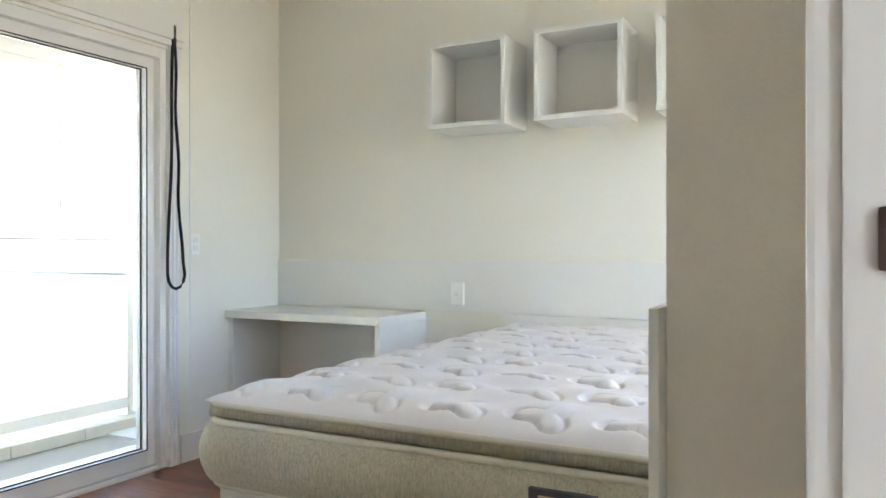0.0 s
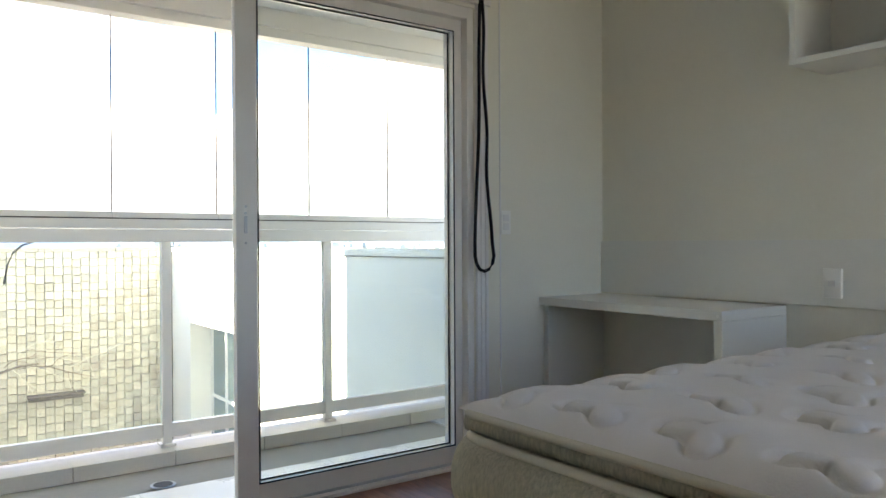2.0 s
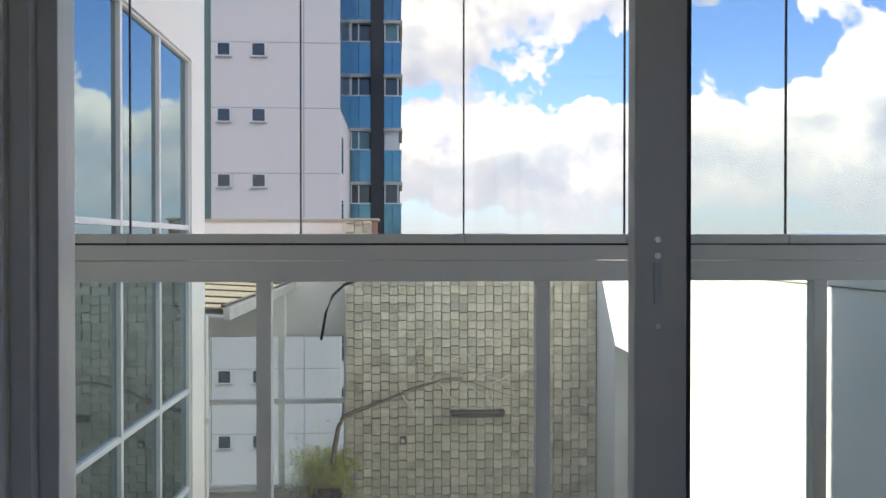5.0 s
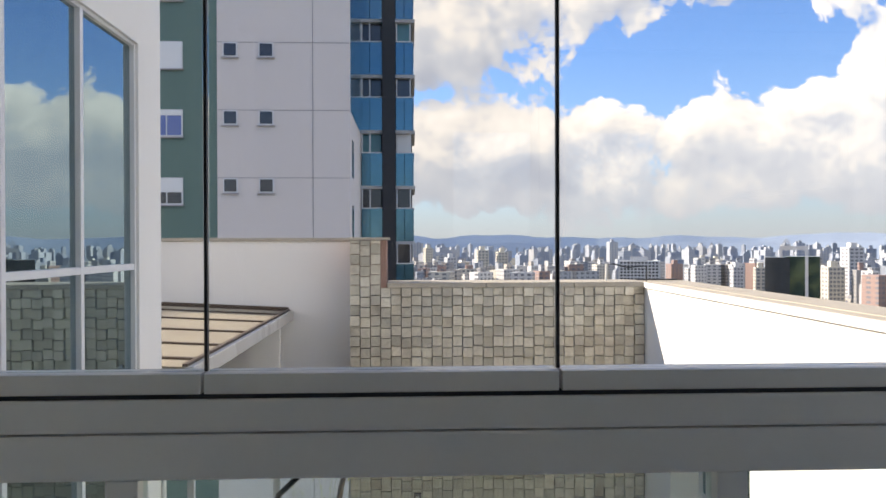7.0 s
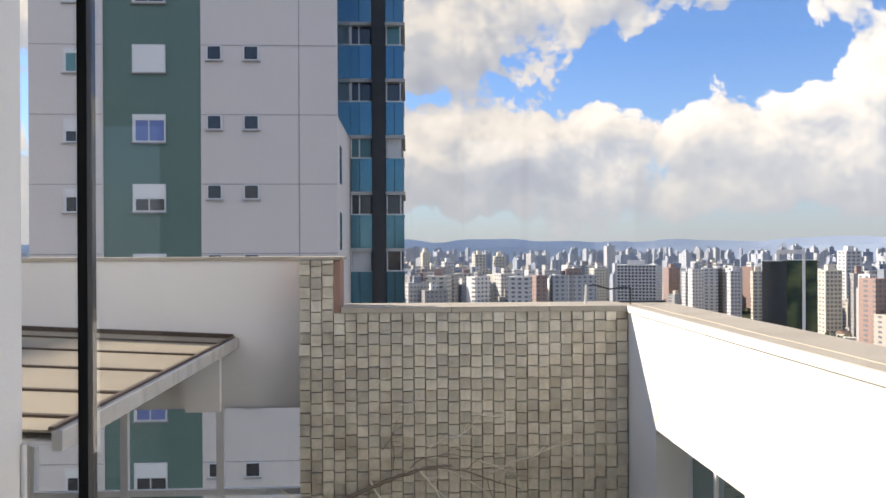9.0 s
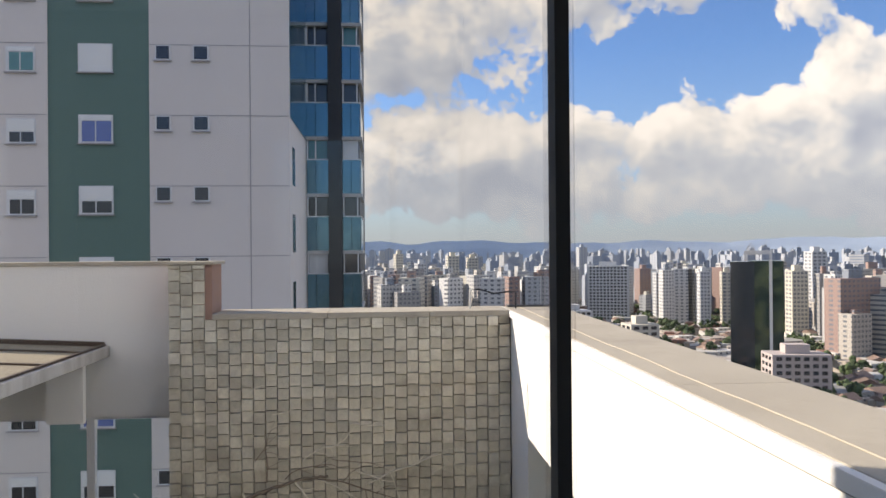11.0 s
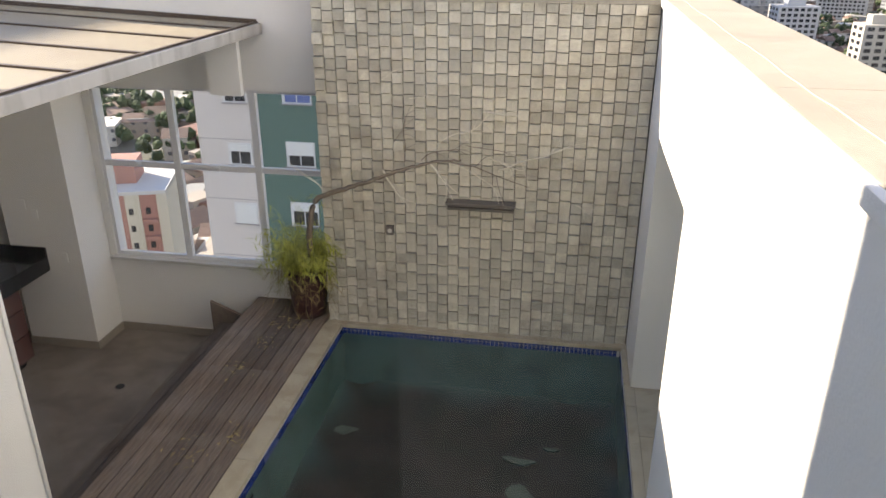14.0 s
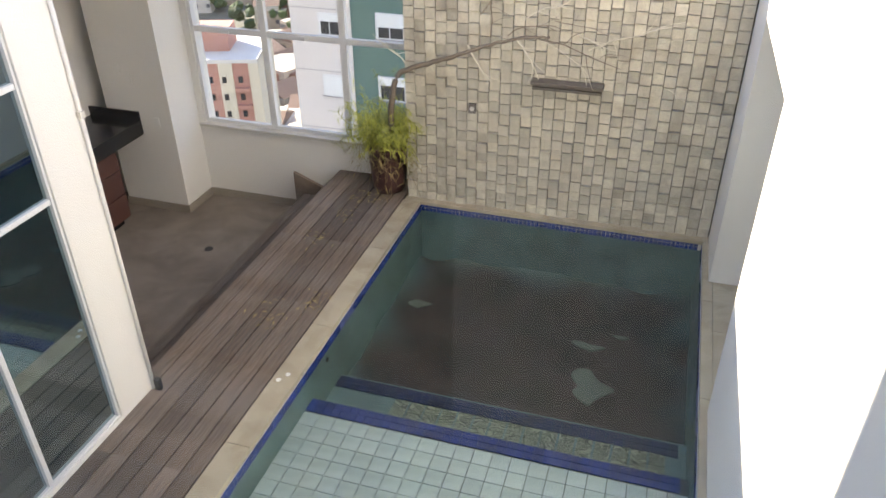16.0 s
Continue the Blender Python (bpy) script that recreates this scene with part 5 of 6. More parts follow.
# ---- the stone tiles: each tile its own depth ----
sw = bpy.data.objects["wall_stone"]
rt = random.Random(21)
P = 0.1013
GAP = 0.0036
meshes = {}
for d in (0.008, 0.016, 0.026, 0.036):
    bm = box(0, -d, 0, P - GAP, 0.012, P - GAP)
    for v in bm.verts:
        if v.co.y < 0:
            v.co.x += 0.002 if v.co.x < 0.05 else -0.002
            v.co.z += 0.002 if v.co.z < 0.05 else -0.002
    bmesh.ops.bevel(bm, geom=[e for e in bm.edges if all(v.co.y < 0 for v in e.verts)], offset=0.0015, segments=1, affect="EDGES")
    meshes[d] = mesh_of("stone_tile", bm, M_STONE)
verts, faces = [], []
ncol = 29
for i in range(ncol):
    x = 0.375 + P * i
    top = 1.375 if x + P < 0.75 else 0.905
    shift = (0.0, 0.017)[i % 2] + rt.uniform(-0.004, 0.004)
    z = -2.205 - shift
    j = 0
    while z < top - 0.01:
        hgt = P - GAP
        d = rt.choice((0.026, 0.036, 0.026, 0.016)) if (i + j) % 2 else rt.choice((0.008, 0.008, 0.016, 0.026))
        tip, yaw = rt.gauss(0, 2.0), rt.gauss(0, 2.4)
        zt = min(z + hgt, top)
        if 1.15 < x < 2.2 and z > -2.2 and z + hgt <= top and z < 0.9:
            piece("stone_tile", meshes[d], sw, pose(x, TY + 0.005, z, tip, 0, yaw))
        elif zt - z > 0.02:
            k = len(verts)
            w = P - GAP
            for yy, q in ((TY + 0.016, 0.0), (TY + 0.005 - d, 0.0024)):
                for sx, sz in ((-1, -1), (1, -1), (1, 1), (-1, 1)):
                    lean = (sx * math.tan(radians(yaw)) - sz * math.tan(radians(tip))) * w / 2 if q else 0.0
                    verts.append((x + w / 2 + sx * (w / 2 - q), yy + lean, (max(z, -2.2) + zt) / 2 + sz * ((zt - max(z, -2.2)) / 2 - q)))
            faces += [(k + 7, k + 6, k + 5, k + 4), (k, k + 1, k + 5, k + 4), (k + 1, k + 2, k + 6, k + 5), (k + 2, k + 3, k + 7, k + 6), (k + 3, k, k + 4, k + 7)]
        z += P
        j += 1
me = bpy.data.meshes.new("stone_tiles")
me.from_pydata(verts, [], faces)
me.materials.append(M_STONE)
st = new("stone_tiles", me)
st.parent = sw
st.matrix_parent_inverse = sw.matrix_basis.inverted()
tagged(st, kind="stuff")

# ---- neighbouring tower ----
FY = 35.8
tower = thing("apartment_tower", "tall pale apartment tower with green mosaic strip and glass balconies", "apartment building", (-6.5, 40, -70))
part("white_wall", box(-14.35, FY, -70, -11.33, FY + 14, 46), M_TOWER, tower)
part("green_strip", box(-11.33, FY + 0.05, -70, -7.3, FY + 14, 46), M_GREEN, tower)
part("white_wall", box(-7.3, FY, -70, -1.62, FY + 14, 46), M_TOWER, tower)
ST = 2.912
joints = bmesh.new()
for k in range(-12, 10):
    z = 4.21 + ST * k
    box(-14.3, FY - 0.012, z - 0.018, -11.4, FY + 0.002, z + 0.018, 0, joints)
    box(-7.28, FY - 0.012, z - 0.018, -1.64, FY + 0.002, z + 0.018, 0, joints)
box(-3.24, FY - 0.012, -50, -3.2, FY + 0.002, 46, 0, joints)
part("panel_joints", joints, M_TOWER_JOINT, tower)
pick = random.Random(4)


def tower_window(x0, x1, z0, z1, y, k, style):
    w = part("window", box(x0, y - 0.06, z0, x1, y + 0.02, z1), M_WINFRAME, tower)
    if style == "small":
        part("pane", box(x0 + 0.06, y - 0.075, z0 + 0.06, x1 - 0.06, y - 0.055, z1 - 0.05), M_WINDARK, w)
        part("sill", box(x0 - 0.05, y - 0.12, z0 - 0.05, x1 + 0.05, y, z0), M_TOWER_JOINT, w)
        return
    drop = {0: 0.52, 1: 0.2, 2: 1.0, 3: 0.35}[(k * 5 + (3 if x0 < -11 else 0)) % 4]
    zs = z1 - (z1 - z0) * drop
    part("shutter", box(x0 + 0.1, y - 0.085, zs, x1 - 0.04, y - 0.055, z1 - 0.06), M_SHUTTER, w)
    if drop < 0.9:
        mid = (x0 + x1) / 2
        mat = M_WINBLUE if drop == 0.2 else M_WINDARK
        if x0 < -11 and drop == 0.2:
            mat = M_WINTEAL
        for a, b in ((x0 + 0.14, mid - 0.03), (mid + 0.03, x1 - 0.06)):
            part("pane", box(a, y - 0.075, z0 + 0.07, b, y - 0.055, zs - 0.03), mat, w)
    part("sill", box(x0 - 0.05, y - 0.13, z0 - 0.05, x1 + 0.05, y, z0), M_TOWER_JOINT, w)


for k in range(-8, 5):
    z = ST * k
    tower_window(-7.05, -6.42, 3.56 + z, 4.19 + z, FY, k, "small")
    tower_window(-5.53, -4.88, 3.56 + z, 4.19 + z, FY, k, "small")
    tower_window(-10.12, -8.76, 3.05 + z, 4.22 + z, FY + 0.05, k, "shutter")
    tower_window(-12.93, -11.80, 3.02 + z, 4.05 + z, FY, k, "shutter")
GYF = FY + 7.0
gx0, gx1, cx0, cx1 = -1.62, 1.12, -0.48, 0.20
part("black_column", box(cx0, GYF - 0.3, -70, cx1, GYF + 0.4, 46), M_BLACKCOL, tower)
for k in range(-6, 9):
    z = 1.33 + ST * k
    part("slab", box(gx0, GYF - 0.06, z, gx1 + 0.1, GYF + 5, z + 0.17), M_SLAB, tower, "pale balcony slab edge")
    for a, b in ((gx0, cx0), (cx1, gx1)):
        split = a + (b - a) * (0.42 if a < cx0 else 0.5)
        for c, d in ((a + 0.03, split - 0.012), (split + 0.012, b - 0.03)):
            part("glass_front", box(c, GYF, z + 0.17, d, GYF + 0.05, z + 1.88), M_GLASS_BLUE, tower, "blue mirrored balcony glass")
        part("rail", box(a + 0.03, GYF - 0.03, z + 1.88, b - 0.03, GYF + 0.08, z + 1.94), M_WINFRAME, tower)
        inside = (M_WINDARK, M_WINDARK, M_WINTEAL, M_SHUTTER, M_WINDARK)[(k * 2 + (a > cx0)) % 5]
        part("upper_glass", box(a + 0.10, GYF + 0.3, z + 1.94, b - 0.10, GYF + 0.34, z + ST), inside, tower)
        for c in (a + 0.07, b - 0.14 if a > cx0 else split):
            part("frame", box(c - 0.03, GYF + 0.02, z + 1.94, c + 0.03, GYF + 0.09, z + ST), M_WINFRAME, tower)
    part("side_glass", box(gx1 - 0.02, GYF + 0.1, z + 0.17, gx1 + 0.03, GYF + 4.8, z + 1.88), M_GLASS_BLUE, tower)
    part("side_rail", box(gx1 - 0.03, GYF + 0.1, z + 1.88, gx1 + 0.06, GYF + 4.8, z + 1.94), M_WINFRAME, tower)
    if z < 6.5:
        part("return_window", box(-1.63, FY + 1.0, z + 0.09, -1.60, FY + 1.9, z + 1.74), M_WINDARK, tower)
part("return_glass", box(-1.63, FY + 0.25, 7.1, -1.59, GYF - 0.05, 46), M_GLASS_BLUE, tower, "teal glass on the recessed side")
part("core", box(gx0 + 0.02, GYF + 0.5, -70, gx1 - 0.05, GYF + 12, 46), M_BLACKCOL, tower)

# ---- city ----
GZ = -70.0
M_GROUND = surface("city_ground", (0.15, 0.145, 0.125), 0.95, grain=0.05, vary=0.2, stain=0.012, stain_amt=0.6, stain_col=(0.07, 0.085, 0.05))
gb = bmesh.new()
bmesh.ops.create_circle(gb, cap_ends=True, radius=4600, segments=64, matrix=Matrix.Translation((0, 0, GZ)))
structure("ground", gb, M_GROUND, "distant city ground reaching the horizon", "ground")


def facade(name, walls, win, bay=3.0, storey=3.0, fill=0.5, tall=0.5, glossy=0.3):
    """City facade: wall colour varying by building, with rows of darker windows."""
    m = bpy.data.materials.new(name)
    m.use_nodes = True
    t = m.node_tree
    b = t.nodes["Principled BSDF"]
    geo = t.nodes.new("ShaderNodeNewGeometry")
    sp_ = t.nodes.new("ShaderNodeSeparateXYZ")
    t.links.new(geo.outputs["Position"], sp_.inputs[0])
    nrm = t.nodes.new("ShaderNodeSeparateXYZ")
    t.links.new(geo.outputs["True Normal"], nrm.inputs[0])
    rnd_ = geo.outputs["Random Per Island"]
    along = math_node(t, "ADD", math_node(t, "MULTIPLY", sp_.outputs[0], 0.92), math_node(t, "MULTIPLY", sp_.outputs[1], 0.81))
    bayv = math_node(t, "MULTIPLY_ADD", rnd_, 2.0)
    t.nodes[-1].inputs[2].default_value = bay
    fx = math_node(t, "FRACT", math_node(t, "DIVIDE", along, bayv))
    fz = math_node(t, "FRACT", math_node(t, "DIVIDE", math_node(t, "ADD", sp_.outputs[2], 70.0), storey))
    mask = math_node(t, "MULTIPLY", math_node(t, "GREATER_THAN", fx, 1 - fill), math_node(t, "GREATER_THAN", fz, 1 - tall))
    upright = math_node(t, "LESS_THAN", math_node(t, "ABSOLUTE", nrm.outputs[2]), 0.5)
    mask = math_node(t, "MULTIPLY", mask, upright)
    stops = [(i / max(1, len(walls) - 1), c) for i, c in enumerate(walls)]
    wall = ramp_node(t, rnd_, stops)
    t.nodes[-1].color_ramp.interpolation = "CONSTANT"
    col = mix_node(t, mask, wall, win)
    t.links.new(col, b.inputs["Base Color"])
    b.inputs["Roughness"].default_value = glossy + 0.3
    return m


WALLS = [(0.46, 0.45, 0.43), (0.56, 0.55, 0.53), (0.42, 0.38, 0.33), (0.3, 0.29, 0.28), (0.52, 0.49, 0.42), (0.3, 0.2, 0.17), (0.36, 0.38, 0.4), (0.6, 0.59, 0.57), (0.2, 0.23, 0.27), (0.46, 0.41, 0.34)]
M_CITY = facade("city_facade", WALLS, (0.13, 0.14, 0.16), 2.6, 3.0, 0.5, 0.45)
# far facades carry haze in their colours: bluer walls, paler windows
M_CITYHAZE = facade("hazed_city_facade", [(0.30, 0.33, 0.38), (0.40, 0.42, 0.45), (0.25, 0.29, 0.35), (0.42, 0.42, 0.42), (0.33, 0.35, 0.39), (0.22, 0.26, 0.32)], (0.2, 0.235, 0.29), 3.0, 3.2, 0.5, 0.5)
M_LOW = facade("low_house_walls", [(0.5, 0.47, 0.42), (0.58, 0.55, 0.5), (0.4, 0.34, 0.28), (0.33, 0.32, 0.3), (0.27, 0.14, 0.10), (0.47, 0.47, 0.47)], (0.1, 0.1, 0.11), 4, 3.2, 0.3, 0.4)
M_TERRA = surface("terracotta_roof", (0.24, 0.165, 0.13), 0.9, grain=0.5, vary=0.2, stain=0.1, stain_amt=0.3, per_object=0.3)
M_TREE = surface("far_tree_foliage", (0.05, 0.075, 0.03), 0.9, grain=0.4, vary=0.4, stain=0.05, stain_amt=0.3, per_object=0.35)
# the blue of distance haze is painted into the hill colour
M_HILL = surface("haze_tinted_hill", (0.42, 0.5, 0.6), 1.0, grain=0.004, vary=0.1, stain=0.0015, stain_amt=0.4, stain_col=(0.31, 0.4, 0.52))


def solid(verts, faces, cx, cy, w, d, z0, z1, turn, roof=0.0):
    c, s_ = math.cos(turn), math.sin(turn)
    k = len(verts)
    for z in (z0, z1):
        for a, b in ((-w, -d), (w, -d), (w, d), (-w, d)):
            verts.append((cx + (a * c - b * s_) / 2, cy + (a * s_ + b * c) / 2, z))
    faces += [(k, k + 1, k + 5, k + 4), (k + 1, k + 2, k + 6, k + 5), (k + 2, k + 3, k + 7, k + 6), (k + 3, k, k + 4, k + 7), (k + 4, k + 5, k + 6, k + 7)]


def stuff_mesh(name, verts, faces, mat, label, category):
    me_ = bpy.data.meshes.new(name)
    me_.from_pydata(verts, [], faces)
    me_.materials.append(mat)
    return tagged(new(name, me_), label, category, kind="stuff")


rc = random.Random(12)


def spot(h, dist):
    return 1.3 + dist * math.sin(radians(h)), 3.7 + dist * math.cos(radians(h))


NAMED = [(27.2, 415, 34), (17.0, 770, 40), (19.1, 400, 22), (14.4, 520, 24), (-36, 260, 30), (30.4, 450, 24)]
v1, f1, v2, f2, v3, f3, v5, f5 = [], [], [], [], [], [], [], []
for _ in range(2600):
    h = rc.uniform(-62, 58)
    dist = 520 * math.exp(rc.uniform(0.0, 1.95))
    x, y = spot(h, dist)
    if any(abs(h - a) < math.degrees((r + 14) / b) and dist < b + 25 for a, b, r in NAMED):
        continue
    top = rc.choice((24, 32, 40, 46, 52, 58, 60, 66)) * rc.uniform(0.85, 1.12)
    if dist < 1000:
        top = min(top, 52)
    if dist < 700 and 16 < h < 31:
        continue
    w, d = rc.uniform(8, 17), rc.uniform(8, 16)
    if rc.random() < 0.12:
        w *= 2.0
    turn = rc.choice((0.1, 0.25, -0.3, 0.6))
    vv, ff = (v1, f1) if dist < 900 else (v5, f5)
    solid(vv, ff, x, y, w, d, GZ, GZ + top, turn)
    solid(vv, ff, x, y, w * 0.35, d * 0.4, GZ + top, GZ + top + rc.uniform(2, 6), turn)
for _ in range(6500):
    h = rc.uniform(-62, 58)
    dist = rc.uniform(150, 1500) if rc.random() < 0.75 else rc.uniform(150, 600)
    x, y = spot(h, dist)
    if any(abs(h - a) < math.degrees(r / b) and abs(dist - b) < 30 for a, b, r in NAMED) or (-15 < x - 0 < 3 and y < 60):
        continue
    w, d, hh = rc.uniform(5, 13), rc.uniform(6, 13), rc.uniform(3.5, 8)
    if rc.random() < 0.12:
        w, d = w * 2.2, d * 1.6
    turn = rc.choice((0.2, 0.35, 1.2))
    solid(v2, f2, x, y, w, d, GZ, GZ + hh, turn)
    if rc.random() < 0.34 and w < 14:
        c, s_ = math.cos(turn), math.sin(turn)
        k = len(v3)
        for a, b, z in ((-w, -d, 0), (w, -d, 0), (w, d, 0), (-w, d, 0), (-w, 0, 2.4), (w, 0, 2.4)):
            v3.append((x + (a * c - b * s_) * 0.54, y + (a * s_ + b * c) * 0.54, GZ + hh + 0.02 + z))
        f3 += [(k, k + 1, k + 5, k + 4), (k + 2, k + 3, k + 4, k + 5), (k + 1, k + 2, k + 5), (k + 3, k, k + 4)]
stuff_mesh("city_towers", v1, f1, M_CITY, "hundreds of pale distant apartment towers", "buildings")
stuff_mesh("backdrop_city", v5, f5, M_CITYHAZE, "skyline of far apartment towers, haze painted in as blue-grey", "buildings")
stuff_mesh("city_houses", v2, f2, M_LOW, "low white and grey city houses far below", "buildings")
stuff_mesh("city_roofs", v3, f3, M_TERRA, "terracotta tiled house roofs far below", "roofs")
v4, f4 = [], []
ico = bmesh.new()
bmesh.ops.create_icosphere(ico, subdivisions=1, radius=1.0)
ico.verts.ensure_lookup_table()
ICO_V = [v.co.copy() for v in ico.verts]
ICO_F = [tuple(v.index for v in f.verts) for f in ico.faces]
ico.free()
for _ in range(2300):
    h, dist = rc.uniform(-60, 50), rc.choice((rc.uniform(170, 1300), rc.uniform(320, 800)))
    x, y = spot(h, dist)
    wide_, tall_ = rc.uniform(2.5, 7.5), rc.uniform(5, 10)
    for _ in range(14):
        r = rc.uniform(0.9, 2.3)
        a, q = rc.uniform(0, 6.283), wide_ * math.sqrt(rc.random())
        c = Vector((x + q * math.cos(a), y + q * math.sin(a), GZ + tall_ + rc.uniform(-2.2, 1.6) - 0.35 * q))
        k = len(v4)
        v4 += [tuple(c + v * r * rc.uniform(0.7, 1.3)) for v in ICO_V]
        f4 += [tuple(k + n for n in f) for f in ICO_F]
stuff_mesh("city_trees", v4, f4, M_TREE, "dark green street trees far below", "trees")

vh, fh = [], []
for row, (R, zb, amp, sd) in enumerate(((4300, 14, 60, 3.0), (3900, -18, 42, 8.0))):
    n = 160
    for i in range(n + 1):
        a = radians(-75 + 150 * i / n)
        top = zb + amp * (0.5 + 0.5 * noise.noise(Vector((i * 0.11, sd, 0)))) + amp * 0.35 * noise.noise(Vector((i * 0.37, sd, 5)))
        vh.append((R * math.sin(a), R * math.cos(a), GZ - 5))
        vh.append((R * 1.01 * math.sin(a), R * 1.01 * math.cos(a), top))
        vh.append((R * 1.05 * math.sin(a), R * 1.05 * math.cos(a), GZ - 5))
    k0 = row * (n + 1) * 3
    for i in range(n):
        k = k0 + i * 3
        fh += [(k, k + 3, k + 4, k + 1), (k + 1, k + 4, k + 5, k + 2)]
hill = stuff_mesh("backdrop_hills", vh, fh, M_HILL, "low wooded hills along the horizon, tinted blue for haze", "hills")
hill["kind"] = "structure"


def block(name, label, h, dist, w, d, top, wall, pane, cols, turn=0.0, bands=False, roofbox=True):
    """One far building with its storeys of windows as real recesses."""
    x, y = spot(h, dist)
    b = thing(name, label, "building", (0, 0, 0))
    base = Matrix.Translation((x, y, 0)) @ Matrix.Rotation(-radians(h) + turn, 4, "Z")
    bm = box(-w / 2, -d / 2, GZ, w / 2, d / 2, top)
    if roofbox:
        box(-w * 0.22, -d * 0.2, top, w * 0.2, d * 0.25, top + 4, 0, bm)
    bm.transform(base)
    part("wall", bm, wall, b)
    n = int((top - GZ) / 3.1) if cols else 0
    for r in range(n):
        z = top - 2.6 - 3.1 * r
        wb_ = bmesh.new()
        if bands:
            box(-w * 0.46, -d / 2 - 0.15, z, w * 0.46, -d / 2 + 0.2, z + 1.4, 0, wb_)
        else:
            for c in range(cols):
                a = -w * 0.46 + w * 0.92 * (c + 0.18) / cols
                box(a, -d / 2 - 0.15, z, a + w * 0.92 * 0.62 / cols, -d / 2 + 0.2, z + 1.7, 0, wb_)
            for c in range(max(2, cols // 2)):
                a = -d * 0.44 + d * 0.88 * (c + 0.2) / max(2, cols // 2)
                box(-w / 2 - 0.15, a, z, -w / 2 + 0.2, a + d * 0.5 / max(2, cols // 2), z + 1.6, 0, wb_)
        wb_.transform(base)
        part("window_row", wb_, pane, b)
    return b, base


M_CREAM = surface("cream_block_wall", (0.56, 0.52, 0.43), 0.9, grain=0.3, vary=0.05)
M_FARWIN = surface("grey_far_window", (0.17, 0.18, 0.2), 0.3, vary=0.2)
M_PINKPALE = surface("pale_pink_block_wall", (0.47, 0.40, 0.37), 0.9, grain=0.3, vary=0.05)
M_PALE = surface("pale_block_wall", (0.55, 0.55, 0.545), 0.9, grain=0.3, vary=0.05)
M_BEIGE = surface("beige_block_wall", (0.52, 0.48, 0.41), 0.9, grain=0.3, vary=0.05)
M_PINK = surface("salmon_block_wall", (0.42, 0.22, 0.18), 0.9, grain=0.3, vary=0.08)
# yellow-green blotches paint reflections into the mirror glass colour
M_MIRROR = surface("dark_green_mirror_glass", (0.03, 0.06, 0.055), 0.08, metal=0.6, grain=0.3, vary=0.3, stain=0.12, stain_amt=0.8, stain_col=(0.26, 0.32, 0.16))
M_NAVY = surface("black_curtain_glass", (0.012, 0.02, 0.03), 0.1, grain=0.3, vary=0.2, spec=0.8)
dt, dbase = block("glass_office_tower", "dark green glass office tower with white frame and rooftop diamond", 27.9, 418, 15.4, 20, -5.2, M_MIRROR, M_NAVY, 0, roofbox=False)
bm = box(-16.8, -12, GZ, -5.6, 6, -5.6)
bm.transform(dbase)
part("dark_wing", bm, M_NAVY, dt, "black glass wing")
fr = box(-10.2, -12.9, -2.0, 2.6, -12.1, 0.0)
box(1.2, -12.9, GZ + 6, 2.6, -10, -2.0, 0, fr)
box(-10.2, -12.9, -5.6, -8.9, -12.1, -2.0, 0, fr)
fr.transform(dbase)
part("white_frame", fr, M_PALE, dt)
dm_ = bmesh.new()
for r0, r1 in ((3.4, 2.6), (1.8, 1.1)):
    for a in range(4):
        p0, p1 = [Vector((math.sin(t_) * r0 * 0.62, 0, math.cos(t_) * r0)) for t_ in (a * math.pi / 2, (a + 1) * math.pi / 2)]
        q0, q1 = p0 * (r1 / r0), p1 * (r1 / r0)
        for off in (-0.3, 0.3):
            dm_.faces.new([dm_.verts.new(q + Vector((-7.2, -13.2 + off, 0.6))) for q in (p0, p1, q1, q0)])
dm_.transform(dbase)
part("diamond", dm_, M_PALE, dt, "white open diamond on the roof")
block("office_block", "white office block with a tight grid of windows", 17.0, 770, 40, 22, -15.5, M_PALE, M_WINDARK, 11)
block("apartment_block", "beige apartment block with narrow window bands", 19.3, 402, 15, 14, -37, M_BEIGE, M_WINDARK, 3, turn=0.4)
block("apartment_block", "pale pink and white apartment block beside the glass tower", 29.7, 372, 25, 15, -45.5, M_PINKPALE, M_WINDARK, 6, turn=0.35)
block("apartment_block", "pale green and white apartment block", 14.3, 520, 24, 18, -40, M_PALE, M_WINDARK, 6, turn=0.35)
sb, sbase = block("apartment_block", "salmon and white banded apartment block below the window", -33.4, 130, 17, 14, -37.0, M_PINK, M_WINDARK, 0, turn=-0.25)
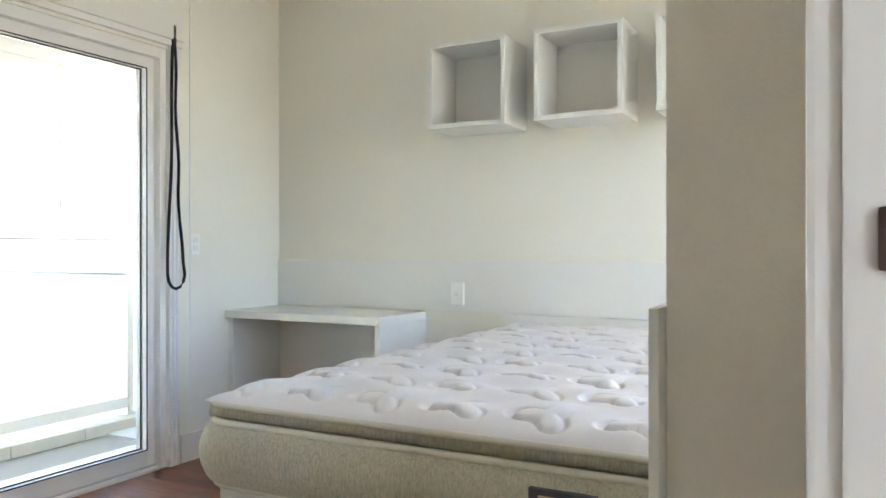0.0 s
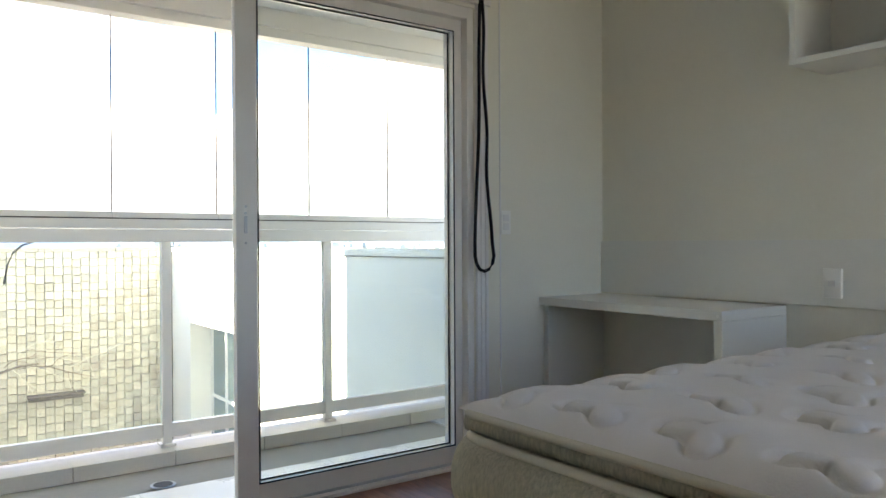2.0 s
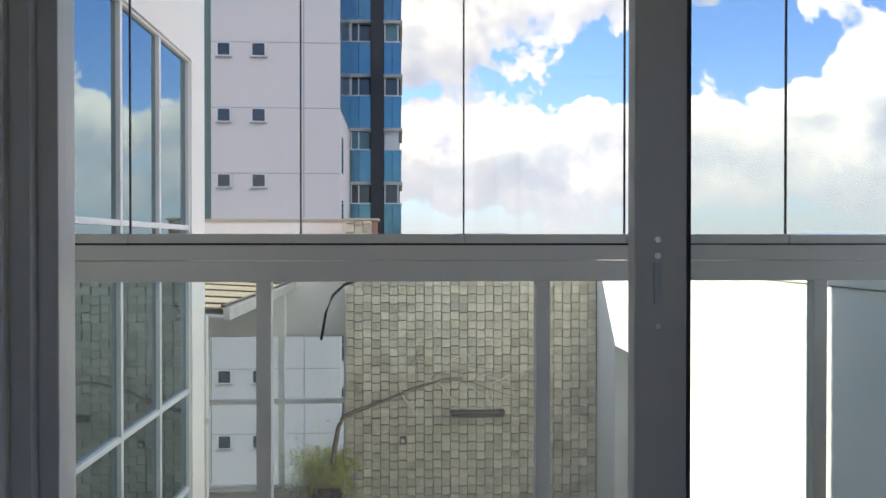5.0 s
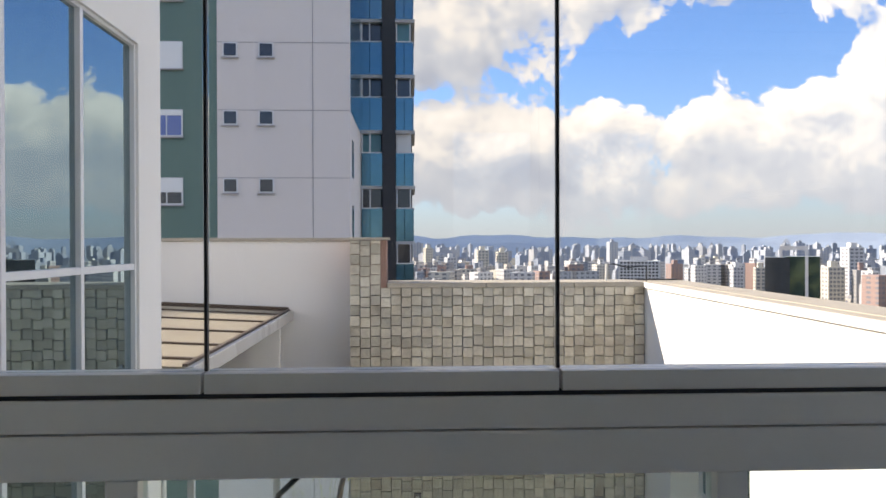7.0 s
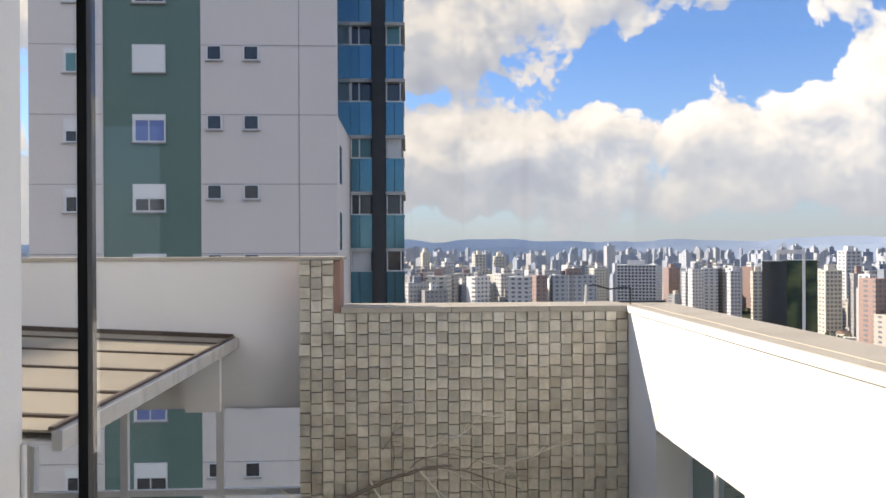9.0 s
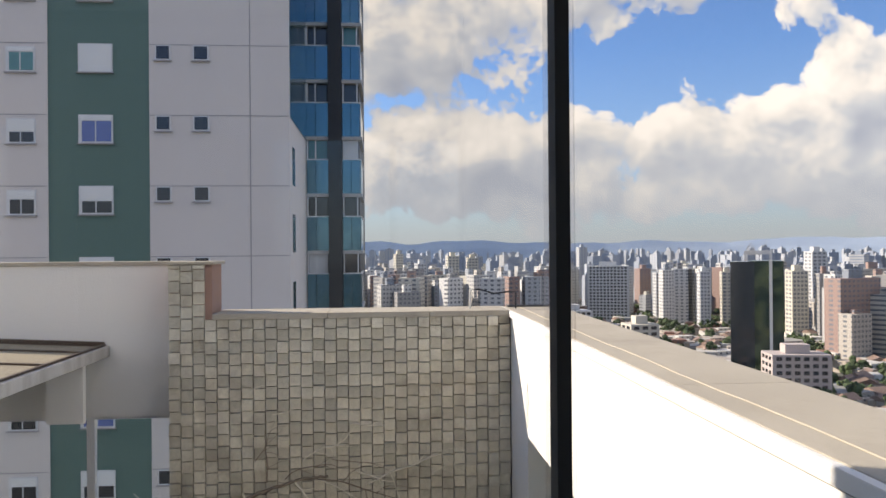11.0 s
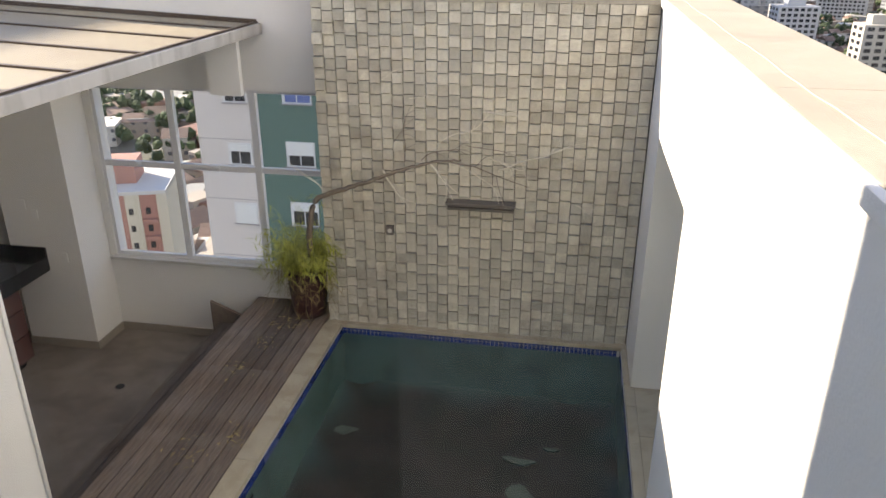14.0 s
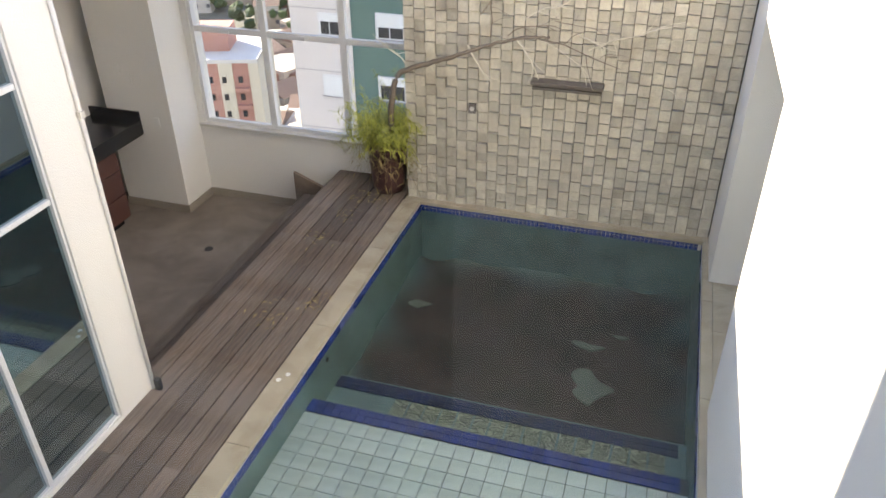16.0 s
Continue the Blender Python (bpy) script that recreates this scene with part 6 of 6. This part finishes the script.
for a, b in ((-8.6, -6.2), (-3.4, -0.6), (2.2, 4.4), (7.0, 8.6)):
    bm = box(a, -7.25, GZ, b, 7.2, -36.6)
    bm.transform(sbase)
    part("white_band", bm, M_CREAM, sb, "white vertical wall band")
for r in range(10):
    for a in (-2.9, -1.6, 0.4, 2.6, 5.2):
        bm = box(a, -7.35, -40.2 - 2.9 * r, a + 0.7, -7.0, -39.2 - 2.9 * r)
        bm.transform(sbase)
        part("window", bm, M_WINDARK, sb)
    bm = box(4.6, -8.0, -41.6 - 2.9 * r, 6.9, -7.0, -41.0 - 2.9 * r)
    bm.transform(sbase)
    part("balcony", bm, M_PINK, sb, "small salmon balcony")
bm = box(-8.6, -7.3, -37.0, 8.6, 7.2, -36.4)
bm.transform(sbase)
part("roof_edge", bm, M_PALE, sb, "pale stained flat roof")
for label, h, dist, w, top, mat, cols, turn in (
        ("tall white apartment tower with blue-shaded side", 30.9, 455, 8, -0.8, M_PALE, 3, 0.5), ("broad beige apartment block", 29.75, 395, 7.5, -9.5, M_CREAM, 4, 0.4),
        ("slim white apartment tower", 23.7, 430, 5.5, -11, M_PALE, 3, 0.3), ("slim cream apartment tower", 25.2, 440, 5.5, -11.5, M_CREAM, 2, 0.2),
        ("paired cream apartment tower", 21.4, 560, 6.5, -9.5, M_CREAM, 2, 0.3), ("paired cream apartment tower", 22.3, 565, 6, -10, M_CREAM, 2, 0.3),
        ("grey and white striped apartment tower", 20.6, 470, 6, -13, M_PALE, 4, 0.4), ("white corner block with a dark side", 10.4, 500, 9.5, -20, M_PALE, 1, 0.6),
        ("white and ochre twin apartment tower", 5.4, 800, 12, -5, M_CREAM, 3, 0.2), ("white and ochre twin apartment tower", 6.9, 805, 11, -7, M_CREAM, 3, 0.2),
        ("pale apartment tower behind the wall", 3.0, 760, 10, -12, M_PALE, 3, 0.3), ("pale apartment tower behind the wall", 1.3, 900, 9, -3, M_CREAM, 3, 0.3)):
    far = 1.6 if dist < 600 else 1.0
    block("apartment_block", label, h, dist * far, w * far, w * far * 1.1, 1.5 + (top - 1.5) * far, mat, M_FARWIN, cols, turn=turn)
